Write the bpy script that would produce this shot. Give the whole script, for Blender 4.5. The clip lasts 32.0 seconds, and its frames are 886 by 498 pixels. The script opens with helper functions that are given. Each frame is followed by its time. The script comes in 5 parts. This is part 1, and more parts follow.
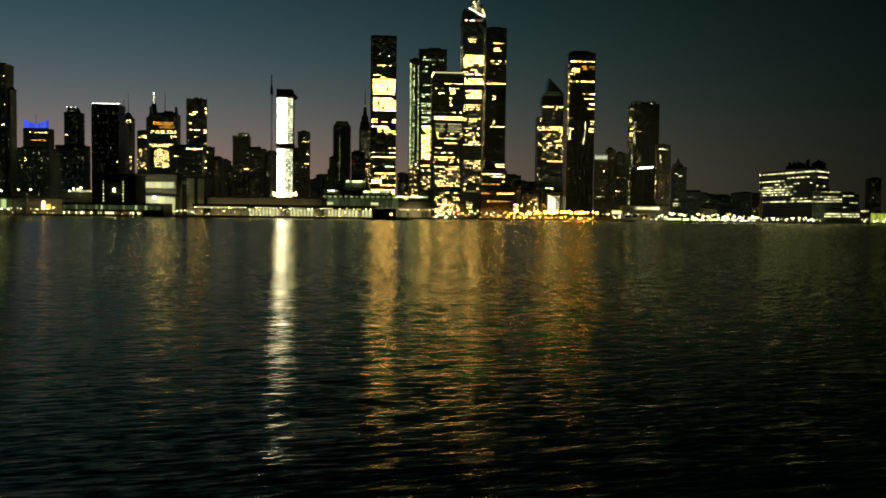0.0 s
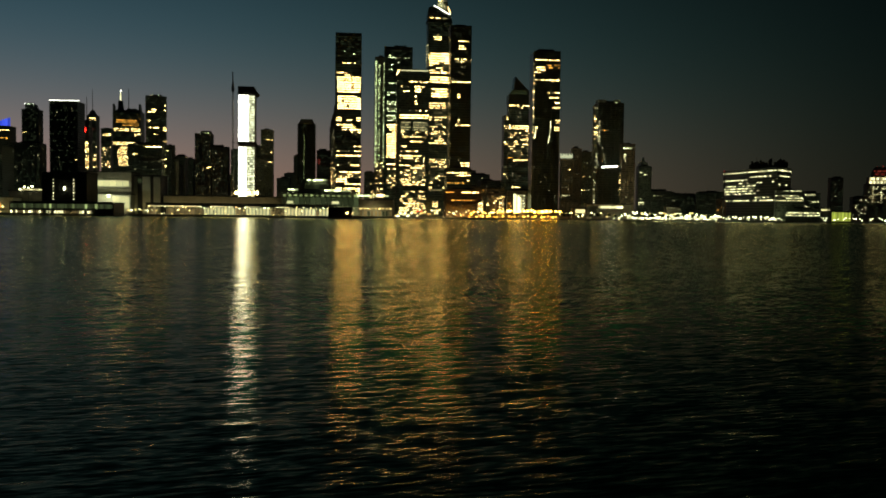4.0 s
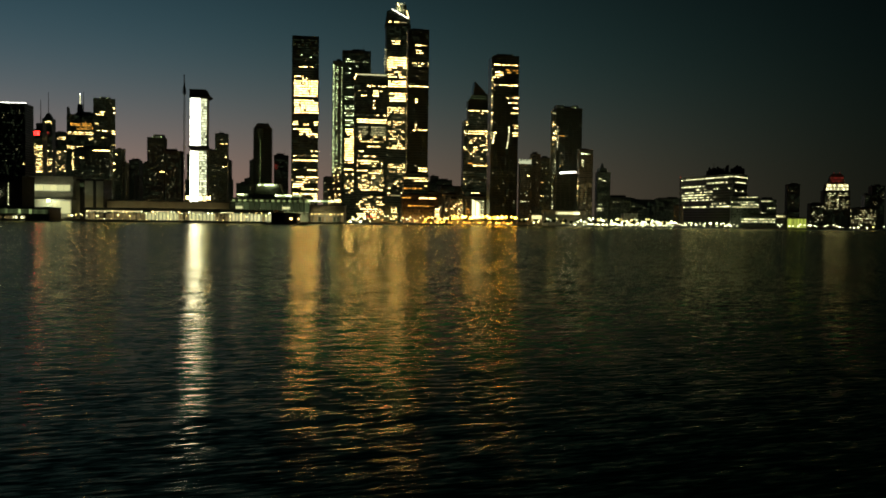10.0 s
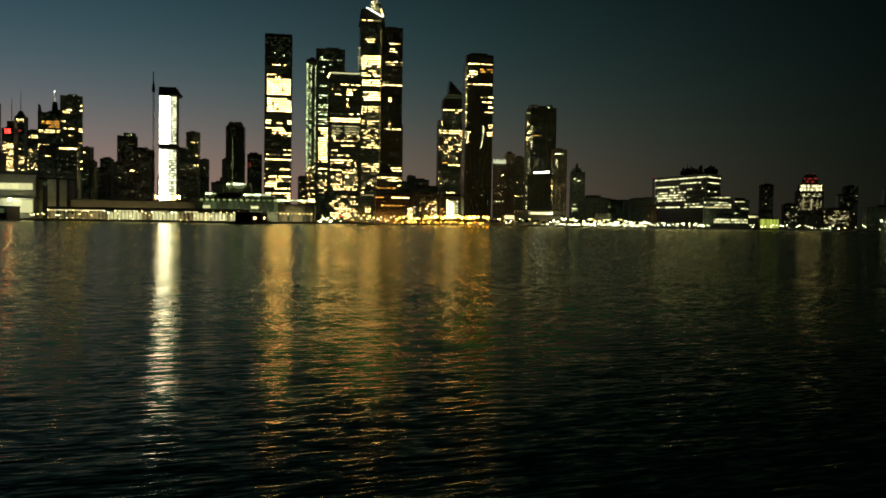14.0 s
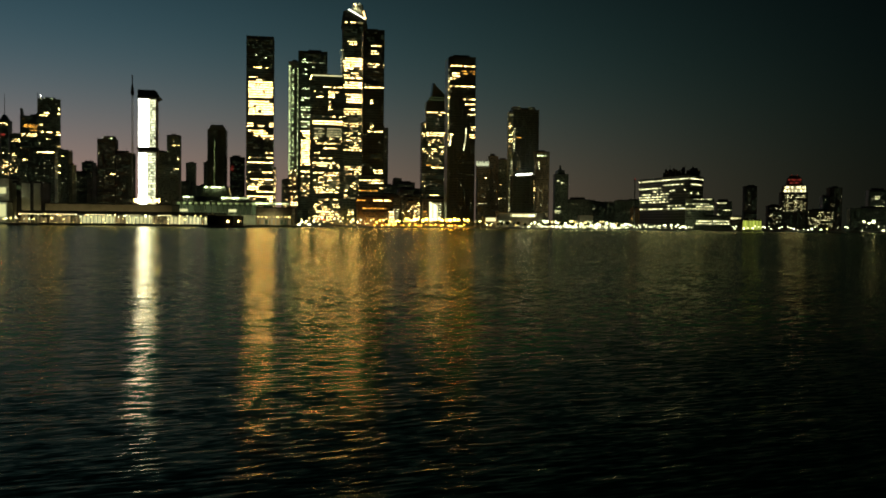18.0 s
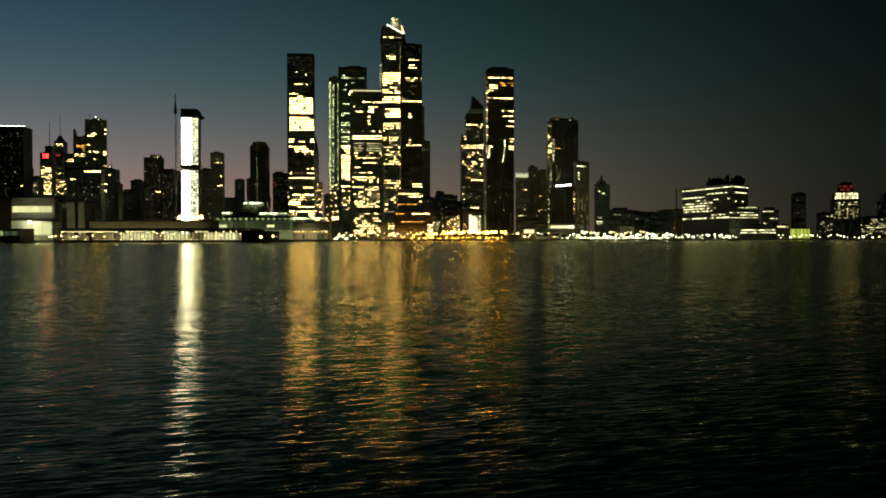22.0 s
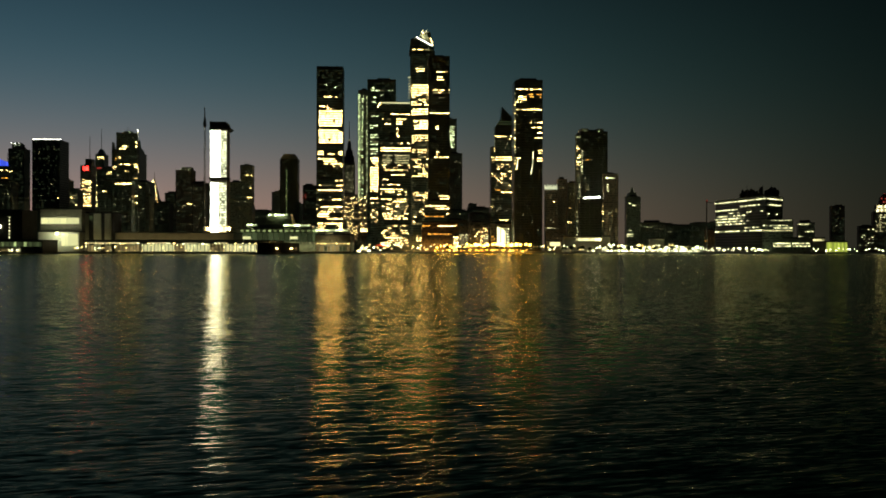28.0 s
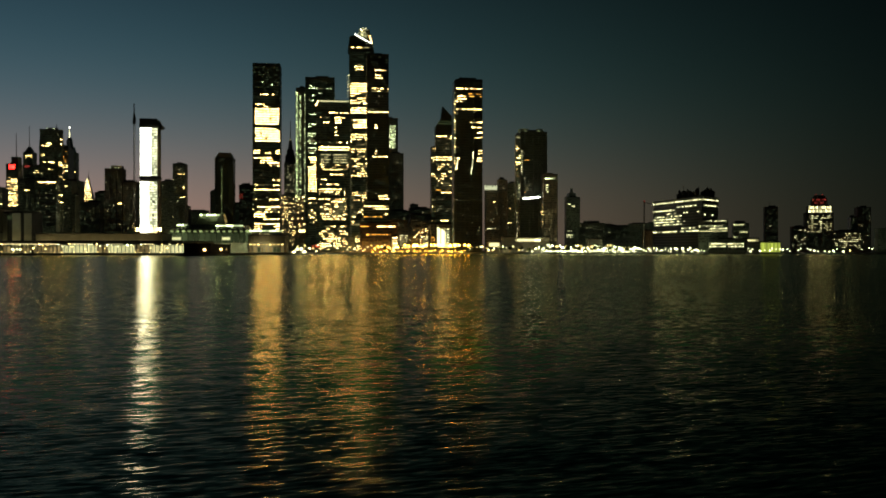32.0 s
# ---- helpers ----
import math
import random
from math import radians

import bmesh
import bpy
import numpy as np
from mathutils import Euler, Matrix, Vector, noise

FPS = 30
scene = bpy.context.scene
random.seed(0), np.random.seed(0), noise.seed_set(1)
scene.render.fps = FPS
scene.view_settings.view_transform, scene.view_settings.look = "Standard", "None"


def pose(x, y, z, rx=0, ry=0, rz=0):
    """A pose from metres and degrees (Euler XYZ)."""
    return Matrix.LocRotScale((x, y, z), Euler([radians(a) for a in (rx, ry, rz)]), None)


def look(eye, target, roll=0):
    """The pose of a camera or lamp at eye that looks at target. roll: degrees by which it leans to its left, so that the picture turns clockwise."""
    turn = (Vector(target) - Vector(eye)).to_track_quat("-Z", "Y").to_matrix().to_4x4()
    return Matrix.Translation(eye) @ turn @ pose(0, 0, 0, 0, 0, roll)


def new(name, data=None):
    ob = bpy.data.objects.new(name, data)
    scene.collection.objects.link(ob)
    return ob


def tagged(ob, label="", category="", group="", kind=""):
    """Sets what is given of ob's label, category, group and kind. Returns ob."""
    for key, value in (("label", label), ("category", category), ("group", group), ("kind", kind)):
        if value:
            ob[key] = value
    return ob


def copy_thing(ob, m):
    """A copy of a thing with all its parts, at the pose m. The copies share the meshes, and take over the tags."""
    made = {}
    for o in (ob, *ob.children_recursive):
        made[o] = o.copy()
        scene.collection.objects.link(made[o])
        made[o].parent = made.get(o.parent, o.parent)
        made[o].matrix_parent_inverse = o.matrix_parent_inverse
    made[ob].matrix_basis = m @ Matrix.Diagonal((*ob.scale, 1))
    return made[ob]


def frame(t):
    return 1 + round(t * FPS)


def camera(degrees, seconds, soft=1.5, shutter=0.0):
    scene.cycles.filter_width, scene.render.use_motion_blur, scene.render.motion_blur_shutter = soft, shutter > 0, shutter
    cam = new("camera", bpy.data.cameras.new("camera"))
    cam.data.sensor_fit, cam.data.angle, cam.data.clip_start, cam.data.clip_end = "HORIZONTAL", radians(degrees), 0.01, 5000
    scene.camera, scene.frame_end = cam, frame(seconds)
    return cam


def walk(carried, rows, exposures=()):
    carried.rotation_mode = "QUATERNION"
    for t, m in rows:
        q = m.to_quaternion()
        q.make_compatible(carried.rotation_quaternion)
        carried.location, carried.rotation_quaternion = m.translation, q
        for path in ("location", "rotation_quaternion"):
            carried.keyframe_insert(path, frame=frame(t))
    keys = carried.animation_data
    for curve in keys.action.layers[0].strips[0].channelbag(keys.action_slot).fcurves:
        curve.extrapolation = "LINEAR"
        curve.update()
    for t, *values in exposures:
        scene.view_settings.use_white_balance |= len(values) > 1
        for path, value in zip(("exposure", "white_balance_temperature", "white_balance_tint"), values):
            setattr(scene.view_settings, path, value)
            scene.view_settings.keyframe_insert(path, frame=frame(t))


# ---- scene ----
cam = camera(56.52, 32.0, soft=1.8)
walk(cam, [
    (0, pose(0.0, 0.0, 6, 87.624, -0.708, 0.247)),
    (0.5, pose(2.9, 0.9, 6, 87.568, -0.699, 0.053)),
    (1, pose(5.6, 1.9, 6, 87.534, -0.776, -0.022)),
    (1.5, pose(8.3, 3.0, 6, 87.559, -0.815, -0.162)),
    (2, pose(11.0, 4.1, 6, 87.513, -0.824, -0.378)),
    (2.5, pose(13.6, 5.3, 6, 87.565, -0.829, -0.680)),
    (3, pose(16.1, 6.6, 6, 87.549, -0.805, -0.824)),
    (3.5, pose(18.5, 7.8, 6, 87.558, -0.757, -1.108)),
    (5.5, pose(28.0, 13.2, 6, 87.738, -0.655, -1.741)),
    (6, pose(30.3, 14.6, 6, 87.816, -0.762, -1.948)),
    (6.5, pose(32.6, 15.9, 6, 87.925, -0.904, -1.987)),
    (7, pose(34.9, 17.2, 6, 88.000, -0.885, -2.089)),
    (7.5, pose(37.1, 18.6, 6, 88.002, -0.825, -2.302)),
    (8, pose(39.4, 19.9, 6, 87.994, -0.838, -2.475)),
    (8.5, pose(41.6, 21.1, 6, 88.039, -0.959, -2.573)),
    (9, pose(43.8, 22.4, 6, 88.006, -0.877, -2.709)),
    (9.5, pose(46.1, 23.6, 6, 88.037, -0.820, -2.960)),
    (10, pose(48.3, 24.8, 6, 88.029, -0.784, -3.160)),
    (10.5, pose(50.6, 26.0, 6, 88.029, -0.738, -3.263)),
    (11, pose(52.9, 27.1, 6, 88.016, -0.688, -3.362)),
    (11.5, pose(55.1, 28.1, 6, 88.034, -0.726, -3.362)),
    (12, pose(57.4, 29.2, 6, 88.045, -0.730, -3.451)),
    (12.5, pose(59.7, 30.1, 6, 88.042, -0.725, -3.727)),
    (13, pose(62.0, 31.1, 6, 88.043, -0.780, -4.129)),
    (13.5, pose(64.4, 31.9, 6, 88.027, -0.862, -4.168)),
    (14, pose(66.7, 32.8, 6, 88.048, -0.879, -4.232)),
    (14.5, pose(69.1, 33.6, 6, 88.014, -0.846, -4.473)),
    (15, pose(71.5, 34.3, 6, 87.996, -0.917, -4.764)),
    (15.5, pose(73.8, 35.0, 6, 87.990, -1.064, -5.001)),
    (17.5, pose(83.6, 37.5, 6, 88.206, -0.849, -4.894)),
    (18, pose(86.0, 38.0, 6, 88.249, -0.660, -4.640)),
    (18.5, pose(88.5, 38.5, 6, 88.236, -0.497, -4.412)),
    (19, pose(90.9, 39.0, 6, 88.210, -0.393, -4.141)),
    (19.5, pose(93.4, 39.5, 6, 88.356, -0.265, -3.895)),
    (20, pose(95.9, 39.9, 6, 88.539, -0.189, -3.465)),
    (20.5, pose(98.3, 40.4, 6, 88.719, -0.126, -2.962)),
    (21, pose(100.8, 40.8, 6, 88.845, -0.098, -2.488)),
    (21.5, pose(103.2, 41.3, 6, 88.964, 0.005, -2.162)),
    (22, pose(105.7, 41.8, 6, 89.119, 0.080, -1.068)),
    (22.5, pose(108.1, 42.2, 6, 89.308, 0.120, -0.003)),
    (23, pose(110.5, 42.8, 6, 89.390, 0.061, 0.561)),
    (23.5, pose(112.8, 43.3, 6, 89.444, 0.178, 1.312)),
    (24, pose(115.2, 43.9, 6, 89.452, 0.241, 1.689)),
    (24.5, pose(117.4, 44.5, 6, 89.517, 0.280, 2.067)),
    (25, pose(119.7, 45.2, 6, 89.538, 0.217, 2.165)),
    (25.5, pose(121.9, 46.0, 6, 89.599, 0.163, 2.123)),
    (27.5, pose(130.0, 50.0, 6, 89.931, -0.068, 2.058)),
    (28, pose(131.9, 51.3, 6, 89.979, -0.115, 1.932)),
    (28.5, pose(133.6, 52.8, 6, 90.131, -0.096, 1.613)),
    (29, pose(135.3, 54.3, 6, 90.141, -0.101, 0.730)),
    (29.5, pose(136.8, 56.1, 6, 90.110, -0.052, -0.466)),
    (30, pose(138.3, 58.0, 6, 90.117, -0.085, -0.817)),
    (30.5, pose(139.6, 60.1, 6, 90.070, -0.077, -1.133)),
    (31, pose(140.8, 62.4, 6, 90.076, -0.070, -1.384)),
    (31.5, pose(141.8, 64.9, 6, 90.039, -0.030, -1.629)),
    (32, pose(142.7, 67.7, 6, 90.039, -0.025, -1.801)),
], exposures=[(t, stops, 7600, -21) for t, stops in ((0, -0.15), (10, -0.13), (13, 0.02), (19, 0.02), (25, 0.05), (28, 0.09), (32, 0.04))])

# ---- sky before sunrise ----
world = bpy.data.worlds.new("dawn")
scene.world = world
world.use_nodes = True
sky = world.node_tree.nodes.new("ShaderNodeTexSky")
sky.sky_type = "NISHITA"
sky.sun_disc = False
sky.sun_elevation = radians(-5)
sky.sun_rotation = radians(-50)
sky.air_density = 1.2
sky.dust_density = 1.0
sky.ozone_density = 2.0
world.node_tree.links.new(sky.outputs[0], world.node_tree.nodes["Background"].inputs[0])
world.node_tree.nodes["Background"].inputs[1].default_value = 0.3
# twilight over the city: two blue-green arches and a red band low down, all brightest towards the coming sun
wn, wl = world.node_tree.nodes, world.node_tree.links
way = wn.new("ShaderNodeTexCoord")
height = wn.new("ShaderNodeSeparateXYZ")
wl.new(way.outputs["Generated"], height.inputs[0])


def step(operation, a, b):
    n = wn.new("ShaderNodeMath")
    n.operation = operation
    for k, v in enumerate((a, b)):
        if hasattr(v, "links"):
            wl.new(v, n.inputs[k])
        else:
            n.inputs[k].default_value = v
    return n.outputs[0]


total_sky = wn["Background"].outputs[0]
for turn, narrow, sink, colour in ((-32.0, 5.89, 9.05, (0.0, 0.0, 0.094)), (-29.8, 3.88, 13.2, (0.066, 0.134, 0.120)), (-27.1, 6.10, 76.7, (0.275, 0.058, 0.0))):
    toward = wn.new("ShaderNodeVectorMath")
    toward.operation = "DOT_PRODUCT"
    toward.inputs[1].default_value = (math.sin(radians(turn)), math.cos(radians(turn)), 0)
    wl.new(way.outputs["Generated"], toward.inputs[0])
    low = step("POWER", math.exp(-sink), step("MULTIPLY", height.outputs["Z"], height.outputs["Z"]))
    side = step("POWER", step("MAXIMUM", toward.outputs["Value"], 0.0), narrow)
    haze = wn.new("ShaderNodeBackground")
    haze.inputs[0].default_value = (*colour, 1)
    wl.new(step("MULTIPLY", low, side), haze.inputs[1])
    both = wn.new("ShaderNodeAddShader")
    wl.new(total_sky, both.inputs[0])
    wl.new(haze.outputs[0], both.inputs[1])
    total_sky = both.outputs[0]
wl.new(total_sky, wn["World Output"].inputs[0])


# ---- materials ----
def material(name, colour, rough=0.6, metal=0.0, grain=0.0, scale=0.3, bump=0.0):
    m = bpy.data.materials.new(name)
    m.use_nodes = True
    nt = m.node_tree
    p = nt.nodes["Principled BSDF"]
    p.inputs["Base Color"].default_value = (*colour, 1)
    p.inputs["Roughness"].default_value = rough
    p.inputs["Metallic"].default_value = metal
    if grain:
        co = nt.nodes.new("ShaderNodeTexCoord")
        tex = nt.nodes.new("ShaderNodeTexNoise")
        tex.inputs["Scale"].default_value = scale
        tex.inputs["Detail"].default_value = 8
        nt.links.new(co.outputs["Object"], tex.inputs["Vector"])
        ramp = nt.nodes.new("ShaderNodeMapRange")
        ramp.inputs["To Min"].default_value = 1 - grain
        ramp.inputs["To Max"].default_value = 1 + grain
        nt.links.new(tex.outputs["Fac"], ramp.inputs["Value"])
        mul = nt.nodes.new("ShaderNodeVectorMath")
        mul.operation = "SCALE"
        mul.inputs[0].default_value = colour
        nt.links.new(ramp.outputs[0], mul.inputs["Scale"])
        nt.links.new(mul.outputs[0], p.inputs["Base Color"])
        if bump:
            bp = nt.nodes.new("ShaderNodeBump")
            bp.inputs["Strength"].default_value = bump
            nt.links.new(tex.outputs["Fac"], bp.inputs["Height"])
            nt.links.new(bp.outputs[0], p.inputs["Normal"])
    return m


def glow(name, colour, strength, spread=0.7, bend=1.0):
    """A lit pane or lamp; every piece has a brightness of its own."""
    m = bpy.data.materials.new(name)
    m.use_nodes = True
    nt = m.node_tree
    p = nt.nodes["Principled BSDF"]
    p.inputs["Base Color"].default_value = (0.05, 0.05, 0.05, 1)
    p.inputs["Roughness"].default_value = 0.25
    p.inputs["Emission Color"].default_value = (*colour, 1)
    info = nt.nodes.new("ShaderNodeObjectInfo")
    rng = nt.nodes.new("ShaderNodeMapRange")
    rng.inputs["To Min"].default_value = strength * (1 - spread)
    rng.inputs["To Max"].default_value = strength * (1 + spread)
    isle = nt.nodes.new("ShaderNodeNewGeometry")
    both = nt.nodes.new("ShaderNodeMath")
    nt.links.new(info.outputs["Random"], both.inputs[0])
    nt.links.new(isle.outputs["Random Per Island"], both.inputs[1])
    wrap = nt.nodes.new("ShaderNodeMath")
    wrap.operation = "FRACT"
    nt.links.new(both.outputs[0], wrap.inputs[0])
    curve = nt.nodes.new("ShaderNodeMath")
    curve.operation = "POWER"
    curve.inputs[1].default_value = bend
    nt.links.new(wrap.outputs[0], curve.inputs[0])
    nt.links.new(curve.outputs[0], rng.inputs["Value"])
    nt.links.new(rng.outputs[0], p.inputs["Emission Strength"])
    return m


WALLS = {
    "black": material("black_glass", (0.13, 0.15, 0.12), 0.25, 0, 0.4, 0.04),
    "dark": material("dark_curtain_wall", (0.40, 0.45, 0.36), 0.45, 0, 0.4, 0.05),
    "glass": material("tinted_glass", (0.22, 0.255, 0.20), 0.25, 0, 0.4, 0.04),
    "brick": material("brown_brick", (0.30, 0.20, 0.14), 0.85, 0, 0.35, 0.08, 0.2),
    "stone": material("weathered_masonry", (0.42, 0.37, 0.30), 0.8, 0, 0.35, 0.06, 0.2),
}
TRIM = {
    "black": material("black_spandrel", (0.15, 0.17, 0.135), 0.4, 0.1, 0.3, 0.1),
    "dark": material("dark_spandrel", (0.31, 0.35, 0.28), 0.5, 0, 0.3, 0.1),
    "glass": material("dark_metal_spandrel", (0.22, 0.25, 0.20), 0.4, 0.2, 0.3, 0.1),
    "brick": material("brick_trim", (0.28, 0.19, 0.13), 0.85, 0, 0.3, 0.1),
    "stone": material("stone_trim", (0.45, 0.40, 0.33), 0.8, 0, 0.3, 0.1),
}
STEEL = material("painted_steel", (0.12, 0.12, 0.12), 0.5, 0.3, 0.3, 0.5)
CONCRETE = material("weathered_concrete", (0.32, 0.30, 0.26), 0.85, 0, 0.3, 0.15, 0.2)
PALE = material("pale_panel", (0.55, 0.54, 0.48), 0.6, 0, 0.2, 0.2)
ROOFING = material("roofing_felt", (0.06, 0.06, 0.06), 0.9, 0, 0.4, 0.2)
LEAF = material("dark_foliage", (0.05, 0.07, 0.03), 0.8, 0, 0.5, 0.3)
BARK = material("bark", (0.08, 0.06, 0.04), 0.9, 0, 0.4, 1.0)
LIGHT = {
    "w": glow("warm_window", (1.0, 0.61, 0.29), 10.0, 0.96, 1.6),
    "wd": glow("dim_warm_window", (1.0, 0.78, 0.46), 0.40, 0.95, 1.8),
    "ws": glow("small_warm_window", (1.0, 0.84, 0.58), 0.85, 0.97, 3.2),
    "f": glow("faint_window_fill", (0.80, 0.95, 0.66), 0.022, 0.9, 1.6),
    "n": glow("neutral_window", (1.0, 0.57, 0.26), 15.0, 0.80, 1.1),
    "nd": glow("soft_white_window", (1.0, 0.86, 0.58), 2.2, 0.8, 1.4),
    "cream": glow("cream_lit_panel", (1.0, 0.88, 0.55), 0.85, 0.15),
    "c": glow("cool_window", (0.95, 1.0, 0.66), 3.6, 0.85, 1.4),
    "y": glow("dim_green_window", (0.88, 1.0, 0.50), 0.45),
    "yl": glow("green_white_window", (0.90, 1.0, 0.60), 2.4, 0.8, 1.3),
    "yd": glow("faint_green_window", (0.85, 1.0, 0.55), 0.05, 0.5),
    "y2": glow("yellow_window", (1.0, 0.82, 0.50), 1.1),
    "o": glow("amber_window", (1.0, 0.42, 0.09), 2.2, 0.9, 1.5),
    "r": glow("red_sign", (1.0, 0.014, 0.022), 9.0),
    "rd": glow("dim_red_sign", (1.0, 0.10, 0.10), 0.24, 0.5),
    "b": glow("blue_floodlight", (0.05, 0.09, 1.0), 1.0, 0.4),
    "xb": glow("white_bay", (1.0, 0.94, 0.76), 1.3, 0.7),
    "x": glow("white_worklight", (1.0, 0.89, 0.98), 7.0, 0.35),
    "lw": glow("white_lamp", (1.0, 0.92, 0.66), 7.0, 0.7),
    "ly": glow("warm_lamp", (1.0, 0.70, 0.30), 4.0, 0.8),
    "lo": glow("sodium_lamp", (1.0, 0.42, 0.08), 22, 0.7),
    "lr": glow("red_lamp", (1.0, 0.06, 0.03), 4, 0.4),
    "tan": glow("added_strip_glow", (1.0, 0.80, 0.52), 0.07, 0.3),
    "g": glow("green_light", (0.95, 1.0, 0.20), 0.36, 0.8),
    "s": glow("soft_glow_panel", (1.0, 0.68, 0.36), 0.22, 0.8),
}


def water_material():
    m = bpy.data.materials.new("river_water")
    m.use_nodes = True
    nt = m.node_tree
    nt.nodes.remove(nt.nodes["Principled BSDF"])
    # murky green depth under a faintly tinted, ruffled skin
    depth = nt.nodes.new("ShaderNodeBsdfDiffuse")
    depth.inputs["Color"].default_value = (0.020, 0.17, 0.050, 1)
    skin = nt.nodes.new("ShaderNodeBsdfAnisotropic")
    skin.distribution = "BECKMANN"
    skin.inputs["Color"].default_value = (1.0, 0.94, 0.66, 1)
    skin.inputs["Roughness"].default_value = 0.19
    edge = nt.nodes.new("ShaderNodeFresnel")
    edge.inputs["IOR"].default_value = 1.165
    both = nt.nodes.new("ShaderNodeMixShader")
    nt.links.new(edge.outputs[0], both.inputs[0])
    nt.links.new(depth.outputs[0], both.inputs[1])
    nt.links.new(skin.outputs[0], both.inputs[2])
    nt.links.new(both.outputs[0], nt.nodes["Material Output"].inputs[0])
    co = nt.nodes.new("ShaderNodeTexCoord")
    total = None
    for lx, ly, turn, detail, ax, ay in ((2.3, 0.30, 17, 1, 0.02, 0.22), (0.9, 0.16, 14, 1, 0.03, 0.42), (0.33, 0.09, 19, 1, 0.03, 0.22)):
        mp = nt.nodes.new("ShaderNodeMapping")
        mp.vector_type = "TEXTURE"
        mp.inputs["Scale"].default_value = (lx, ly, 1)
        mp.inputs["Rotation"].default_value = (0, 0, radians(turn))
        nt.links.new(co.outputs["Object"], mp.inputs["Vector"])
        tex = nt.nodes.new("ShaderNodeTexNoise")
        tex.inputs["Scale"].default_value = 1
        tex.inputs["Detail"].default_value = detail
        nt.links.new(mp.outputs[0], tex.inputs["Vector"])
        lean = nt.nodes.new("ShaderNodeVectorMath")
        lean.operation = "MULTIPLY_ADD"
        lean.inputs[1].default_value = (ax, ay, 0)
        lean.inputs[2].default_value = (-ax / 2, -ay / 2, 0)
        nt.links.new(tex.outputs["Color"], lean.inputs[0])
        add = nt.nodes.new("ShaderNodeVectorMath")
        if total is None:
            add.inputs[1].default_value = (0, 0, 1)
        else:
            nt.links.new(total.outputs[0], add.inputs[1])
        nt.links.new(lean.outputs[0], add.inputs[0])
        total = add
    # far out only the wave sides that face the near bank are seen
    sep = nt.nodes.new("ShaderNodeSeparateXYZ")
    nt.links.new(co.outputs["Object"], sep.inputs[0])
    rng = nt.nodes.new("ShaderNodeMapRange")
    rng.inputs["From Min"].default_value = 20
    rng.inputs["From Max"].default_value = 220
    rng.inputs["To Min"].default_value = -0.016
    rng.inputs["To Max"].default_value = -0.046
    nt.links.new(sep.outputs["Y"], rng.inputs["Value"])
    com = nt.nodes.new("ShaderNodeCombineXYZ")
    nt.links.new(rng.outputs[0], com.inputs["Y"])
    add = nt.nodes.new("ShaderNodeVectorMath")
    nt.links.new(total.outputs[0], add.inputs[0])
    nt.links.new(com.outputs[0], add.inputs[1])
    total = add
    unit = nt.nodes.new("ShaderNodeVectorMath")
    unit.operation = "NORMALIZE"
    nt.links.new(total.outputs[0], unit.inputs[0])
    for node in (depth, skin, edge):
        nt.links.new(unit.outputs[0], node.inputs["Normal"])
    return m


WATER = water_material()


# ---- building blocks ----
def boxes(items):
    """One mesh from boxes (x0, x1, y0, y1, z0, z1)."""
    vs, fs = [], []
    for x0, x1, y0, y1, z0, z1 in items:
        n = len(vs)
        vs += [(x0, y0, z0), (x1, y0, z0), (x1, y1, z0), (x0, y1, z0), (x0, y0, z1), (x1, y0, z1), (x1, y1, z1), (x0, y1, z1)]
        fs += [[n + i for i in q] for q in ((3, 2, 1, 0), (4, 5, 6, 7), (0, 1, 5, 4), (1, 2, 6, 5), (2, 3, 7, 6), (3, 0, 4, 7))]
    me = bpy.data.meshes.new("blocks")
    me.from_pydata(vs, [], fs)
    return me


def part(name, me, mat, parent, label=""):
    ob = new(name, me)
    if mat and not me.materials:
        me.materials.append(mat)
    ob.parent = parent
    if label:
        ob["label"] = label
    return ob


UNIT = {}


def pane(parent, colour, x0, x1, y, z0, z1, side="F", name="lit_window"):
    """A lit pane, 0.3 m deep, on the front (F), or on the left (L) or right (R) side at x = y."""
    if colour not in UNIT:
        UNIT[colour] = boxes([(-0.5, 0.5, -0.5, 0.5, -0.5, 0.5)])
        UNIT[colour].materials.append(LIGHT[colour])
    ob = new(name, UNIT[colour])
    ob.parent = parent
    c = (x0 + x1) / 2
    ob.location = (c, y, (z0 + z1) / 2) if side == "F" else (y, c, (z0 + z1) / 2)
    ob.scale = (x1 - x0, 0.3, z1 - z0) if side == "F" else (0.3, x1 - x0, z1 - z0)
    return ob


GROUND = 1.8
YAW = 5.0
MOST = 120


SIZE, COUNT = {}, {}


